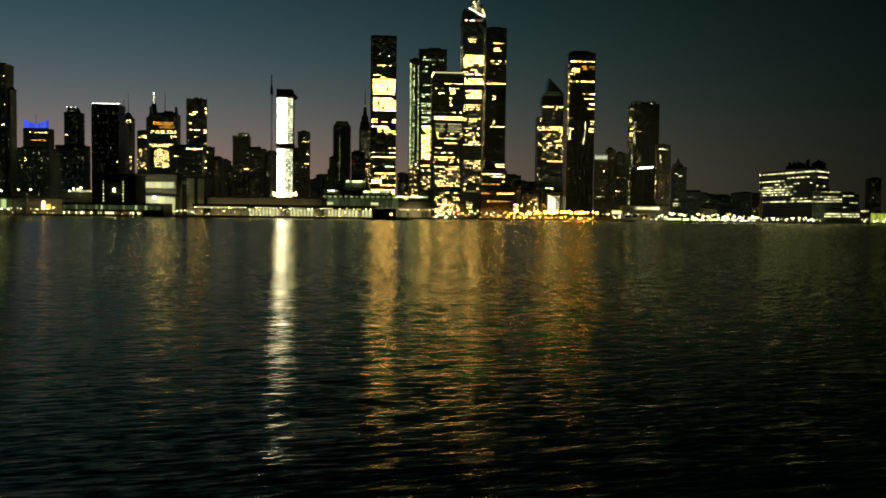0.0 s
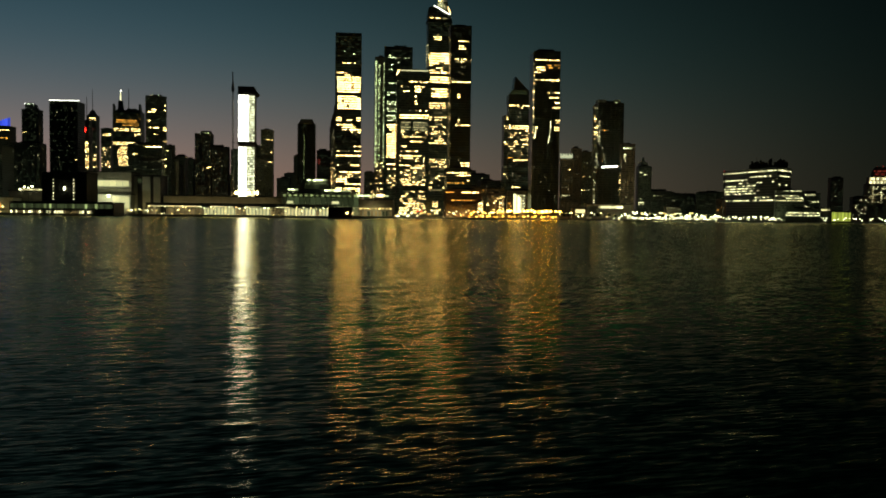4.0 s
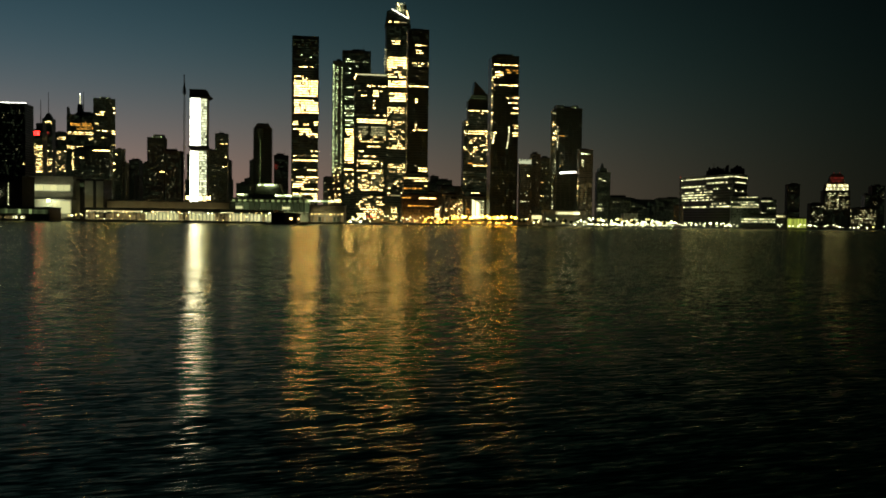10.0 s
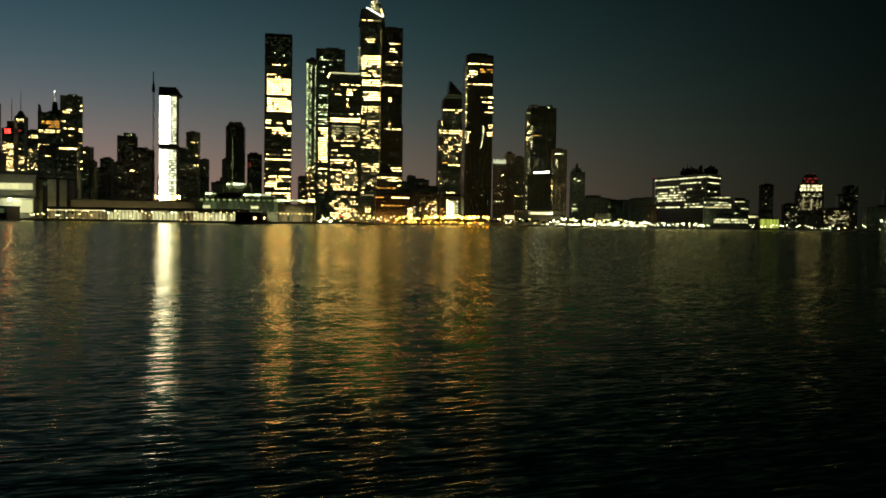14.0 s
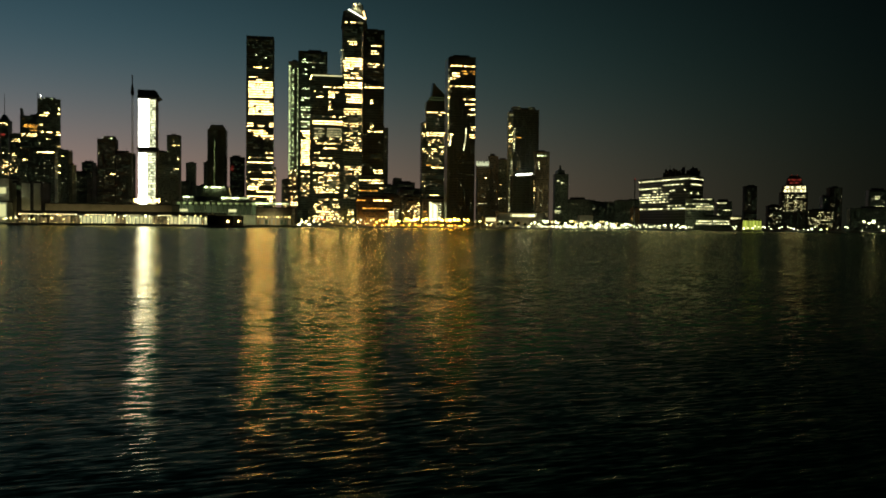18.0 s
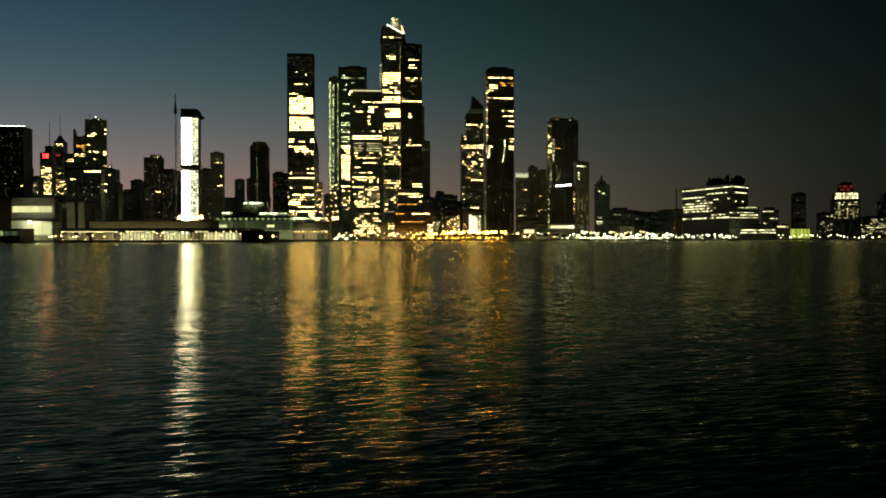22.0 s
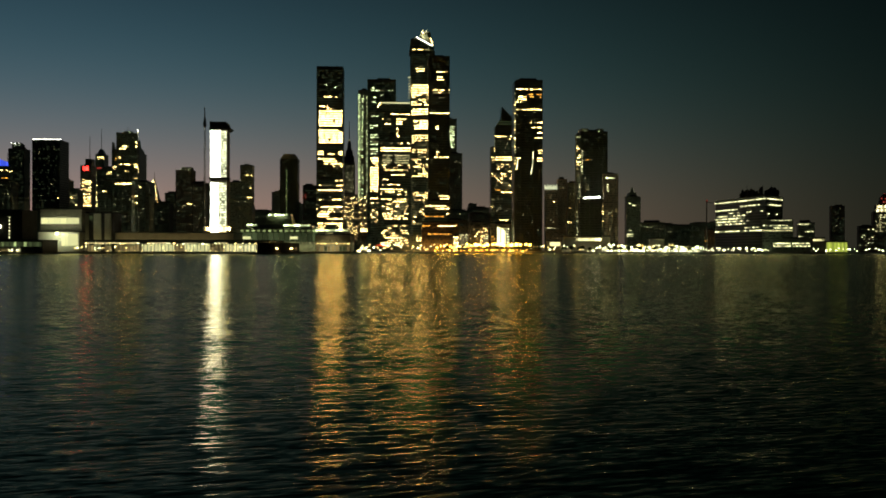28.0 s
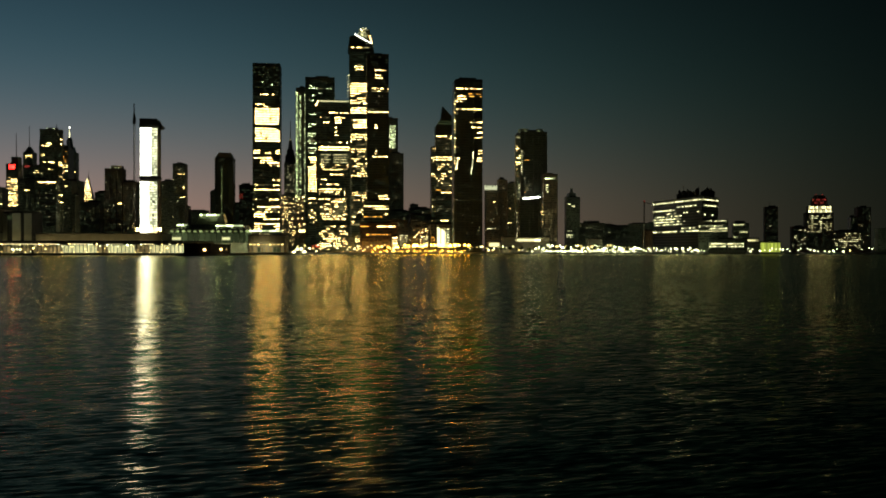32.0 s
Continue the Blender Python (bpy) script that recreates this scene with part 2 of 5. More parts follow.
def lights(root, rows):
    """Lit panes on the front, floor by floor: rows of (low, high, from, to, share lit, colour)."""
    w, floor, office = SIZE[root]
    rnd = random.Random(len(rows) * 31 + int(rows[0][0] * 7 + rows[0][1]))
    made, dim = [], []
    for z0, z1, u0, u1, share, colour in rows:
        k0 = int(round(z0 / floor))
        k1 = max(k0 + 1, int(round(z1 / floor)))
        sparse = share < 0.17
        for k in range(k0, k1):
            u, end = u0 * w + 0.3, u1 * w
            row = share * rnd.uniform(0.4, 1.5) if share < 0.8 else share
            low = k * floor + floor * (0.30 if sparse else 0.26)
            tall = 0.95 if sparse else (floor * 0.31 if share > 0.84 else floor * 0.26)
            while u < end - 0.7:
                if sparse:
                    run = rnd.uniform(1.2, 2.6)
                elif office:
                    run = rnd.choice((1.5, 1.5, 3.0, 3.0, 4.5, 6.0, 9.0))
                else:
                    run = rnd.uniform(1.3, 3.0)
                run = min(run, end - u)
                lit = rnd.random() < row
                if lit and run > 0.7:
                    tone = "ws" if sparse and colour == "w" else colour
                    if sparse or run < 3.0:
                        made.append((tone, u, u + run * (0.44 if sparse else 0.86), low, low + tall * rnd.uniform(0.8, 1.1)))
                    else:
                        # a long lit room: several panes between mullions, some blinds half down
                        bits = int(run / 1.5)
                        for q in range(bits):
                            a = u + run * q / bits
                            made.append((tone, a + 0.08, a + run / bits - 0.10, low, low + tall * rnd.uniform(0.75, 1.1)))
                elif office and not sparse and run > 1.4 and rnd.random() < 0.45:
                    dim.append(("wd", u + 0.1, u + run - 0.15, low, low + tall * 0.8))
                u += run
    rnd.shuffle(made)
    rest = {}
    for colour, a, b, z0, z1 in made + dim:
        COUNT[root] = COUNT.get(root, 0) + 1
        if COUNT[root] <= MOST:
            pane(root, colour, a, b, -0.25, z0, z1)
        else:
            rest.setdefault(colour, []).append((a, b, -0.4, -0.1, z0, z1))
    for colour, items in rest.items():
        part("lit_window_rest", boxes(items), LIGHT[colour], root)["kind"] = "stuff"


def loft(rings):
    """One closed mesh through rectangles (z, x0, x1, y0, y1), from the foot up."""
    vs, fs = [], []
    for z, x0, x1, y0, y1 in rings:
        vs += [(x0, y0, z), (x1, y0, z), (x1, y1, z), (x0, y1, z)]
    for k in range(len(rings) - 1):
        n = 4 * k
        fs += [[n + i, n + (i + 1) % 4, n + 4 + (i + 1) % 4, n + 4 + i] for i in range(4)]
    n = 4 * len(rings) - 4
    fs += [[3, 2, 1, 0], [n, n + 1, n + 2, n + 3]]
    me = bpy.data.meshes.new("loft")
    me.from_pydata(vs, [], fs)
    return me


def prism(outline, y0, y1):
    """A mesh from an outline of (x, z), anticlockwise seen from the front, between two depths."""
    n = len(outline)
    vs = [(x, y0, z) for x, z in outline] + [(x, y1, z) for x, z in outline]
    fs = [list(range(n)), list(range(2 * n - 1, n - 1, -1))] + [[k, n + k, n + (k + 1) % n, (k + 1) % n] for k in range(n)]
    me = bpy.data.meshes.new("prism")
    me.from_pydata(vs, [], fs)
    return me


def rod(parent, name, mat, a, b, r, sides=6, r2=None):
    """A straight rod from a to b."""
    a, b = Vector(a), Vector(b)
    bm = bmesh.new()
    bmesh.ops.create_cone(bm, cap_ends=True, segments=sides, radius1=r, radius2=r if r2 is None else r2, depth=(b - a).length)
    me = bpy.data.meshes.new("rod")
    bm.to_mesh(me)
    bm.free()
    ob = part(name, me, mat, parent)
    ob.matrix_local = Matrix.Translation((a + b) / 2) @ (b - a).to_track_quat("Z", "Y").to_matrix().to_4x4()
    return ob


MULLION = {}


def tower(name, label, x, y, w, d, h, floor, cladding, roof=True, yaw=YAW):
    """A building whose front runs from (x, y) along the street grid."""
    root = tagged(new(name), label, "building")
    root.location = (x, y, GROUND)
    root.rotation_euler = (0, 0, radians(yaw))
    SIZE[root] = (w, floor, cladding in ("glass", "black"))
    rnd = random.Random(int(abs(x * 7 + y * 13)))
    e, rings = 0.5, [(-1.5, 0, w, 0, d)]
    for k in range(1, int(h / floor) + 1):
        z = min(k * floor, h - 0.7)
        rings += [(z - 0.45, 0, w, 0, d), (z - 0.45, -e, w + e, -e, d + e), (z + 0.45, -e, w + e, -e, d + e), (z + 0.45, 0, w, 0, d)]
    rings.append((h, 0, w, 0, d))
    # some dim windows, the rest added glow that lifts the dark front
    faint = []
    share = {"glass": 0.75, "black": 0.25}.get(cladding, 0.5)
    for k in range(1, int(h / floor)):
        bright, u = rnd.uniform(0.7, 1.25) * share, 0.6
        while u < w - 1.6:
            run = rnd.uniform(2, 6) if cladding == "glass" else rnd.uniform(1.4, 3.2)
            if rnd.random() < bright:
                faint.append((u, u + run * 0.8, -0.12, 0.1, k * floor + floor * 0.2, k * floor + floor * 0.62))
            u += run
    if faint:
        part("dim_window_rest", boxes(faint), LIGHT["f"], root)["kind"] = "stuff"
    wall = part("wall", loft(rings), WALLS[cladding], root)
    wall.data.materials.append(TRIM[cladding])
    for k, f in enumerate(wall.data.polygons):
        if (k // 4) % 4 in (1, 2, 3):
            f.material_index = 1
    if cladding not in MULLION:
        MULLION[cladding] = boxes([(-0.25, 0.25, -0.6, 0.2, 0, 1)])
        MULLION[cladding].materials.append(TRIM[cladding])
    bays = max(2, int(w / 7))
    for k in range(bays + 1):
        m = new("mullion", MULLION[cladding])
        m.parent, m.location, m.scale = wall, (w * k / bays, 0, 0), (1, 1, h)
    if roof:
        t = 0.5
        part("parapet", loft([(h - 0.1, -0.4, w + 0.4, -0.4, d + 0.4), (h + 1.0, -0.4, w + 0.4, -0.4, d + 0.4), (h + 1.0, t, w - t, t, d - t), (h + 0.2, t, w - t, t, d - t)]), TRIM[cladding], root)
        a, b = w * rnd.uniform(0.12, 0.35), w * rnd.uniform(0.6, 0.88)
        house = part("penthouse", loft([(h, a, b, d * 0.25, d * 0.75), (h + rnd.uniform(2.5, 5), a, b, d * 0.25, d * 0.75)]), ROOFING, root)
        for _ in range(3):
            u, v = w * rnd.uniform(0.08, 0.85), d * rnd.uniform(0.1, 0.8)
            q = rnd.uniform(1.2, 3)
            part("rooftop_unit", loft([(h, u, u + q, v, v + q), (h + rnd.uniform(1.2, 3.2), u, u + q, v, v + q)]), ROOFING, root)
        if rnd.random() < 0.5:
            u = w * rnd.uniform(0.2, 0.8)
            rod(house, "aerial", STEEL, (u, d * 0.4, h), (u, d * 0.4, h + rnd.uniform(5, 11)), 0.15)
    return root


def thing(name, label, category, x=0, y=0, z=0, yaw=0.0, group=""):
    root = tagged(new(name), label, category, group)
    root.location, root.rotation_euler = (x, y, z), (0, 0, radians(yaw))
    return root


# ---- land and water ----
me = boxes([(-4500, 4500, -2500, 1500, -2, 0)])
tagged(part("water", me, WATER, None), "dark rippled river water reflecting the city lights", "water", kind="structure")

SHORE = [(-3000, 1010), (-520, 1010), (-519, 858), (-302, 858), (-301, 985), (-300, 985), (-299, 905), (-84, 900), (-83, 842), (-40, 842), (-41, 1030), (40, 1075), (180, 1135), (420, 1150), (1000, 1185), (3500, 1190)]


def land():
    vs = [(x, y, -1) for x, y in SHORE] + [(x, y, GROUND) for x, y in SHORE] + [(3500, 4700, GROUND), (-3000, 4700, GROUND)]
    n = len(SHORE)
    fs = [[k, k + 1, n + k + 1, n + k] for k in range(n - 1)] + [list(range(n, 2 * n + 2))]
    me = bpy.data.meshes.new("land")
    me.from_pydata(vs, [], fs)
    tagged(part("ground", me, CONCRETE, None), "dark paved waterfront and city ground", "ground", kind="structure")


land()

# ---- towers ----
slab_w_twr = tower('apartment_tower', 'tall dark apartment tower with a few lit windows', -624.0, 1098.5, 34.3, 28, 197.9, 3.4, 'dark')
lights(slab_w_twr, [(186, 189, 1, 1, 1, "n"), (179, 182, 0.96, 1, 1, "n"), (135, 156, 1, 1, 0.45, "w"), (144, 147, 0.97, 1, 0.9, "n"), (114, 117, 0.88, 1, 1, "n"), (35, 192, 0.3, 1, 0.06, "w")])
slab_w2_twr = tower('apartment_tower', 'dark setback wing of an apartment tower', -582.5, 1095.9, 2.5, 20, 163.4, 3.4, 'dark')
lights(slab_w2_twr, [(35, 158, 0, 1, 0.05, "w")])
blue_twr = tower('crown_tower', 'dark office tower with a blue floodlit crown', -1104.0, 2150.0, 63.0, 40, 216.0, 4, 'dark')
lights(blue_twr, [(203, 207, 0.24, 1, 0.6, "w"), (182, 188, 0.29, 1, 0.9, "o"), (158, 179, 0, 1, 0.08, "w")])
massw_twr = tower('apartment_block', 'broad dark apartment block with scattered lit windows', -601.5, 1148.0, 46.0, 40, 89.6, 3.4, 'dark')
lights(massw_twr, [(21, 87, 0, 1, 0.06, "w"), (73, 87, 0.28, 0.34, 0.7, "w"), (41, 61, 1, 1, 0.7, "n")])
t4_twr = tower('apartment_tower', 'slim dark tower with small rooftop lights', -694.0, 1497.0, 27.0, 25, 181.0, 3.4, 'dark')
lights(t4_twr, [(79, 175, 0, 1, 0.05, "w"), (140, 144, 0.03, 0.23, 1, "w")])
t4b_twr = tower('apartment_block', 'dark stepped block at the foot of a tower', -587.6, 1238.1, 42.6, 25, 101.1, 3.4, 'dark')
lights(t4b_twr, [(40, 98, 0, 1, 0.06, "w")])
m_twr = tower('office_slab', 'broad black slab tower with a lit roof edge', -619.8, 1440.0, 45.6, 40, 189.2, 4, 'black')
lights(m_twr, [(76, 184, 0, 0.9, 0.03, "w"), (148, 152, 1, 1, 1, "w"), (87, 91, 0.91, 1, 1, "w")])
nyt_twr = tower('mast_tower', 'dark office tower with a mast and lit floors', -881.9, 2245.0, 23.9, 30, 256.8, 4.5, 'glass')
lights(nyt_twr, [(243, 252, 0.19, 1, 0.6, "w"), (185, 210, 0, 1, 0.12, "w"), (170, 174, 0, 1, 0.9, "w"), (117, 156, 0.05, 1, 0.55, "w")])
redt_twr = tower('sign_tower', 'dark mid-height office block with a red rooftop sign', -804.7, 1998.9, 25.3, 30, 201.2, 4, 'glass')
lights(redt_twr, [(104, 172, 0.1, 1, 0.5, "w"), (160, 164, 0.1, 1, 0.9, "n"), (122, 128, 0.1, 1, 0.9, "n"), (104, 108, 0.11, 1, 0.9, "n")])
t7_twr = tower('office_block', 'mid-height office block with lit floors', -768.7, 2049.0, 23.5, 30, 202.8, 4.2, 'glass')
lights(t7_twr, [(186, 192, 0.17, 1, 0.8, "w"), (155, 161, 0.17, 1, 0.8, "w"), (108, 155, 0, 1, 0.3, "w")])
k_twr = tower('spire_tower', 'faceted glass office tower with amber lit floors', -684.7, 1900.0, 60.5, 40, 227.7, 3.9, 'glass')
lights(k_twr, [(212, 223, 0, 1, 0.1, "o"), (204, 209, 0.12, 0.88, 0.9, "o"), (194, 201, 0.33, 0.93, 0.8, "o"), (184, 190, 0.02, 1, 0.85, "w"), (173, 179, 0.78, 1, 0.8, "w"), (154, 160, 0, 0.88, 1, "w")])
lights(k_twr, [(104, 148, 0.17, 0.83, 0.55, "w")])
ks_twr = tower('spire_tower', 'slim glass tower with a white lit spire', -1022.0, 2805.2, 46.0, 30, 322.0, 5, 'glass')
lights(ks_twr, [(195, 300, 0, 1, 0.16, "w"), (285, 291, 0.1, 0.9, 0.6, "w"), (250, 262, 0, 1, 0.5, "w"), (205, 232, 0, 1, 0.4, "w")])
h_twr = tower('apartment_tower', 'plain black slab tower with small lit windows', -402.0, 1276.0, 29.5, 20, 177.7, 3.4, 'dark', yaw=20)
lights(h_twr, [(35, 172, 0.05, 0.95, 0.05, "w"), (162, 165, 0.91, 1, 1, "w"), (158, 161, 0.27, 0.53, 0.9, "w"), (158, 160, 0.91, 1, 1, "w"), (153, 155, 0.11, 0.49, 0.8, "w"), (139, 142, 0.04, 0.23, 0.9, "w")])
lights(h_twr, [(128, 131, 0.11, 0.68, 0.7, "w"), (125, 131, 0.84, 1, 1, "n"), (119, 121, 0.11, 0.61, 0.7, "w"), (110, 113, 0.84, 1, 0.9, "w"), (80, 83, 0.84, 1, 0.9, "w"), (72, 74, 0.84, 1, 0.9, "w")])
hw_twr = tower('office_block', 'wide dark lower block beside a tower', -424.6, 1262.9, 49.2, 25, 104.3, 3.8, 'dark')
lights(hw_twr, [(98, 102, 0.52, 1, 1, "n"), (26, 98, 0, 1, 0.05, "w"), (89, 92, 0.14, 0.31, 0.8, "w")])
t10_twr = tower('apartment_block', 'dark mid-rise block with a stepped top', -390.6, 1329.5, 11.3, 25, 107.2, 3.4, 'dark')
lights(t10_twr, [(36, 102, 0, 1, 0.06, "w"), (97, 100, 0.16, 0.55, 0.9, "w")])
t10b_twr = tower('apartment_block', 'dark lower wing of a mid-rise block', -377.3, 1327.8, 4.3, 25, 86.3, 3.4, 'dark')
lights(t10b_twr, [(36, 82, 0, 1, 0.05, "w")])
t11_twr = tower('apartment_block', 'low dark block between towers', -501.3, 1798.7, 29.6, 40, 106.0, 3.6, 'dark')
lights(t11_twr, [(48, 102, 0, 1, 0.05, "w")])
t11b_twr = tower('old_tower', 'dark old tower with a rounded top', -488.9, 1789.3, 16.2, 25, 115.2, 3.6, 'stone')
lights(t11b_twr, [(48, 109, 0, 1, 0.03, "w")])
n_twr = tower('apartment_tower', 'grey-brown apartment tower with sparse lit windows', -381.0, 1467.8, 27.9, 25, 139.6, 3.2, 'stone')
lights(n_twr, [(35, 134, 0, 1, 0.05, "w"), (80, 83, 0.71, 1, 1, "n")])
n2_twr = tower('apartment_tower', 'lower grey-brown wing with sparse lit windows', -364.3, 1473.3, 38.5, 25, 117.4, 3.2, 'stone')
lights(n2_twr, [(36, 113, 0, 1, 0.04, "w")])
t13_twr = tower('apartment_block', 'narrow dark mid-rise block', -375.7, 1699.0, 24.1, 30, 79.4, 3.2, 'dark')
lights(t13_twr, [(41, 77, 0, 1, 0.08, "w")])
l_twr = tower('apartment_tower', 'slender dark tower with faint windows', -261.7, 1446.1, 19.8, 22, 145.8, 3.2, 'dark')
lights(l_twr, [(36, 144, 0, 1, 0.05, "w"), (127, 130, 0.3, 0.99, 0.7, "w"), (91, 94, 0.56, 1, 0.8, "w"), (106, 109, 0.8, 1, 0.8, "w")])
l2_twr = tower('apartment_block', 'dark wing beside a slender tower', -282.5, 1451.6, 20.5, 22, 117.5, 3.2, 'dark')
lights(l2_twr, [(36, 114, 0, 1, 0.07, "w")])
lo16_twr = tower('apartment_block', 'low dark skyline block behind the hall', -332.4, 1998.7, 30.1, 40, 85.8, 3.6, 'dark')
lights(lo16_twr, [(42, 80, 0, 1, 0.05, "w")])
lo17_twr = tower('apartment_block', 'low dark skyline block with a tank', -331.8, 2098.1, 43.7, 40, 101.7, 3.6, 'dark')
lights(lo17_twr, [(44, 93, 0, 1, 0.06, "w")])
g_twr = tower('apartment_tower', 'black tower with a chamfered top', -208.8, 1512.6, 31.0, 28, 163.4, 3.4, 'black')
lights(g_twr, [(44, 159, 0, 1, 0.008, "w")])
gl_twr = tower('apartment_block', 'dark wing beside a chamfered tower', -216.7, 1519.6, 8.6, 20, 106.7, 3.4, 'dark')
lights(gl_twr, [(45, 103, 0, 1, 0.02, "w")])
red_twr = tower('brick_tower', 'brown masonry tower catching the dawn light', -185.3, 1598.9, 25.9, 20, 122.8, 4, 'brick')
lights(red_twr, [(0, 52, 0, 1, 0.02, "w")])
b_twr = tower('glass_tower', 'tall glass office tower with many lit floors', -138.8, 1489.0, 45.5, 40, 323.1, 4.2, 'glass')
lights(b_twr, [(288, 291, 0.32, 0.38, 1, "c"), (285, 289, 0.65, 0.74, 1, "c"), (269, 273, 0.17, 0.79, 0.75, "n"), (254, 258, 0.08, 0.43, 0.8, "n"), (249, 253, 0.26, 0.66, 0.8, "n"), (243, 249, 0.08, 0.97, 0.9, "n")])
lights(b_twr, [(220, 243, 0.08, 0.35, 0.97, "n"), (220, 243, 0.35, 0.71, 0.9, "n"), (220, 243, 0.71, 0.97, 0.97, "n"), (188, 215, 0.09, 0.35, 0.9, "n"), (188, 215, 0.35, 0.76, 0.9, "n"), (188, 215, 0.76, 1, 0.97, "n")])
lights(b_twr, [(168, 178, 0.05, 0.25, 1, "n"), (170, 174, 0.45, 0.65, 0.9, "n"), (170, 175, 0.85, 1, 1, "n"), (160, 164, 0.05, 0.72, 0.7, "n"), (152, 160, 0.28, 0.77, 0.9, "n"), (148, 154, 0.63, 0.99, 0.6, "n")])
lights(b_twr, [(123, 148, 0, 1, 0.14, "w"), (123, 127, 0.73, 1, 0.8, "w"), (115, 119, 0.06, 1, 0.6, "w"), (105, 111, 0.04, 1, 1, "n"), (81, 103, 0, 1, 0.15, "w"), (88, 92, 0.6, 1, 0.9, "w")])
lights(b_twr, [(87, 91, 0.07, 0.33, 0.7, "w"), (76, 80, 0.05, 1, 0.9, "n"), (67, 75, 0, 1, 0.3, "w"), (58, 68, 0.05, 0.47, 0.85, "n"), (53, 58, 0.39, 1, 0.85, "n"), (47, 52, 0.05, 1, 0.85, "n")])
lights(b_twr, [(38, 46, 0.05, 0.34, 0.9, "w"), (38, 46, 0.79, 1, 0.9, "n"), (18, 38, 0, 1, 0.4, "w")])
t_twr = tower('glass_tower', 'glass tower with green-white lit corner columns', -53.1, 1519.8, 50.2, 30, 306.1, 4.2, 'glass')
lights(t_twr, [(286, 293, 0.12, 0.24, 1, "c"), (287, 291, 0.26, 0.9, 0.75, "c"), (274, 278, 0.14, 0.32, 0.9, "c"), (264, 268, 0.12, 0.29, 0.9, "c"), (276, 280, 0.47, 0.57, 0.9, "c"), (238, 242, 0.13, 0.39, 0.9, "c")])
lights(t_twr, [(220, 228, 0.09, 0.42, 0.8, "c"), (191, 209, 0.09, 0.42, 0.5, "c"), (171, 184, 0.1, 0.43, 0.8, "c"), (105, 168, 0.1, 0.41, 0.92, "n"), (91, 97, 0.1, 0.41, 1, "n"), (51, 90, 0.1, 0.45, 0.4, "w")])
lights(t_twr, [(46, 139, 0.6, 1, 0.1, "w")])
tl_twr = tower('glass_tower', 'slim glass wing with fine green lit floor lines', -70.5, 1525.2, 19.0, 18, 288.0, 3.4, 'stone')
lights(tl_twr, [(87, 282, 0, 0.18, 0.95, "yl"), (87, 282, 0.29, 0.51, 0.7, "yl"), (87, 278, 0.79, 0.95, 0.95, "yl"), (41, 98, 0.12, 1, 0.25, "w"), (35, 42, 0.26, 1, 1, "n")])
u_twr = tower('glass_tower', 'black glass tower with warm lit floors and bright roof line', -28.5, 1472.5, 57.4, 30, 257.3, 4.2, 'glass')
lights(u_twr, [(235, 240, 0.37, 0.63, 0.9, "w"), (235, 240, 0.7, 0.97, 0.8, "w"), (227, 231, 0.09, 0.62, 0.6, "w"), (219, 231, 0.55, 0.72, 0.95, "n"), (225, 229, 0.72, 0.94, 0.9, "w"), (218, 223, 0.2, 0.37, 0.85, "n")])
lights(u_twr, [(186, 218, 0.55, 0.62, 0.5, "n"), (197, 202, 0.56, 0.64, 1, "n"), (183, 187, 0.07, 0.98, 0.55, "w"), (174, 180, 0.07, 0.97, 1, "n"), (152, 166, 0.11, 0.42, 0.75, "y2"), (152, 166, 0.49, 0.95, 0.75, "y2")])
lights(u_twr, [(140, 152, 0.11, 0.95, 0.5, "w"), (130, 136, 0.39, 0.82, 0.85, "w"), (123, 128, 0.11, 0.29, 0.8, "w"), (114, 118, 0.12, 0.68, 0.8, "w"), (95, 109, 0.08, 0.86, 0.5, "w"), (89, 93, 0.09, 0.9, 0.75, "w")])
lights(u_twr, [(84, 88, 0.44, 0.88, 1, "w"), (61, 84, 0.09, 0.9, 0.4, "w"), (56, 61, 0.13, 0.87, 0.9, "w"), (29, 47, 0.1, 0.91, 0.7, "w"), (19, 27, 0.21, 0.49, 1, "n"), (5, 29, 0.1, 0.91, 0.4, "w")])
a_twr = tower('glass_tower', 'tallest glass tower with a slanted lit summit', 25.4, 1498.2, 42.4, 35, 351.0, 4.2, 'glass')
lights(a_twr, [(351, 355, 0.06, 0.2, 1, "w"), (351, 355, 0.3, 0.85, 0.35, "w"), (323, 327, 0.16, 0.94, 0.6, "w"), (316, 322, 0.21, 0.57, 0.95, "w"), (282, 293, 0.03, 0.9, 0.97, "n"), (271, 282, 0.03, 0.9, 0.9, "n")])
lights(a_twr, [(260, 271, 0.03, 0.91, 0.2, "w"), (255, 259, 0.04, 0.91, 0.95, "n"), (238, 251, 0.04, 0.91, 0.88, "n"), (214, 233, 0.14, 0.85, 0.93, "n"), (196, 205, 0.06, 0.78, 0.75, "w"), (138, 196, 0.06, 0.79, 0.32, "w")])
lights(a_twr, [(129, 138, 0.08, 0.81, 0.85, "w"), (104, 126, 0.08, 0.81, 0.1, "w"), (90, 104, 0.09, 0.82, 0.65, "w"), (46, 90, 0.09, 0.82, 0.2, "w"), (5, 31, 0.26, 0.5, 0.7, "w")])
a2_twr = tower('glass_tower', 'dark glass tower with a few lit floors', 62.9, 1388.5, 34.0, 30, 316.7, 4.2, 'black')
lights(a2_twr, [(291, 294, 0.37, 0.87, 0.9, "w"), (272, 285, 0.26, 0.82, 0.35, "w"), (257, 266, 0.21, 1.0, 0.35, "w"), (227, 256, 0.1, 0.9, 0.12, "w"), (222, 226, 0.06, 1, 1, "w"), (196, 204, 0.35, 0.49, 1, "n")])
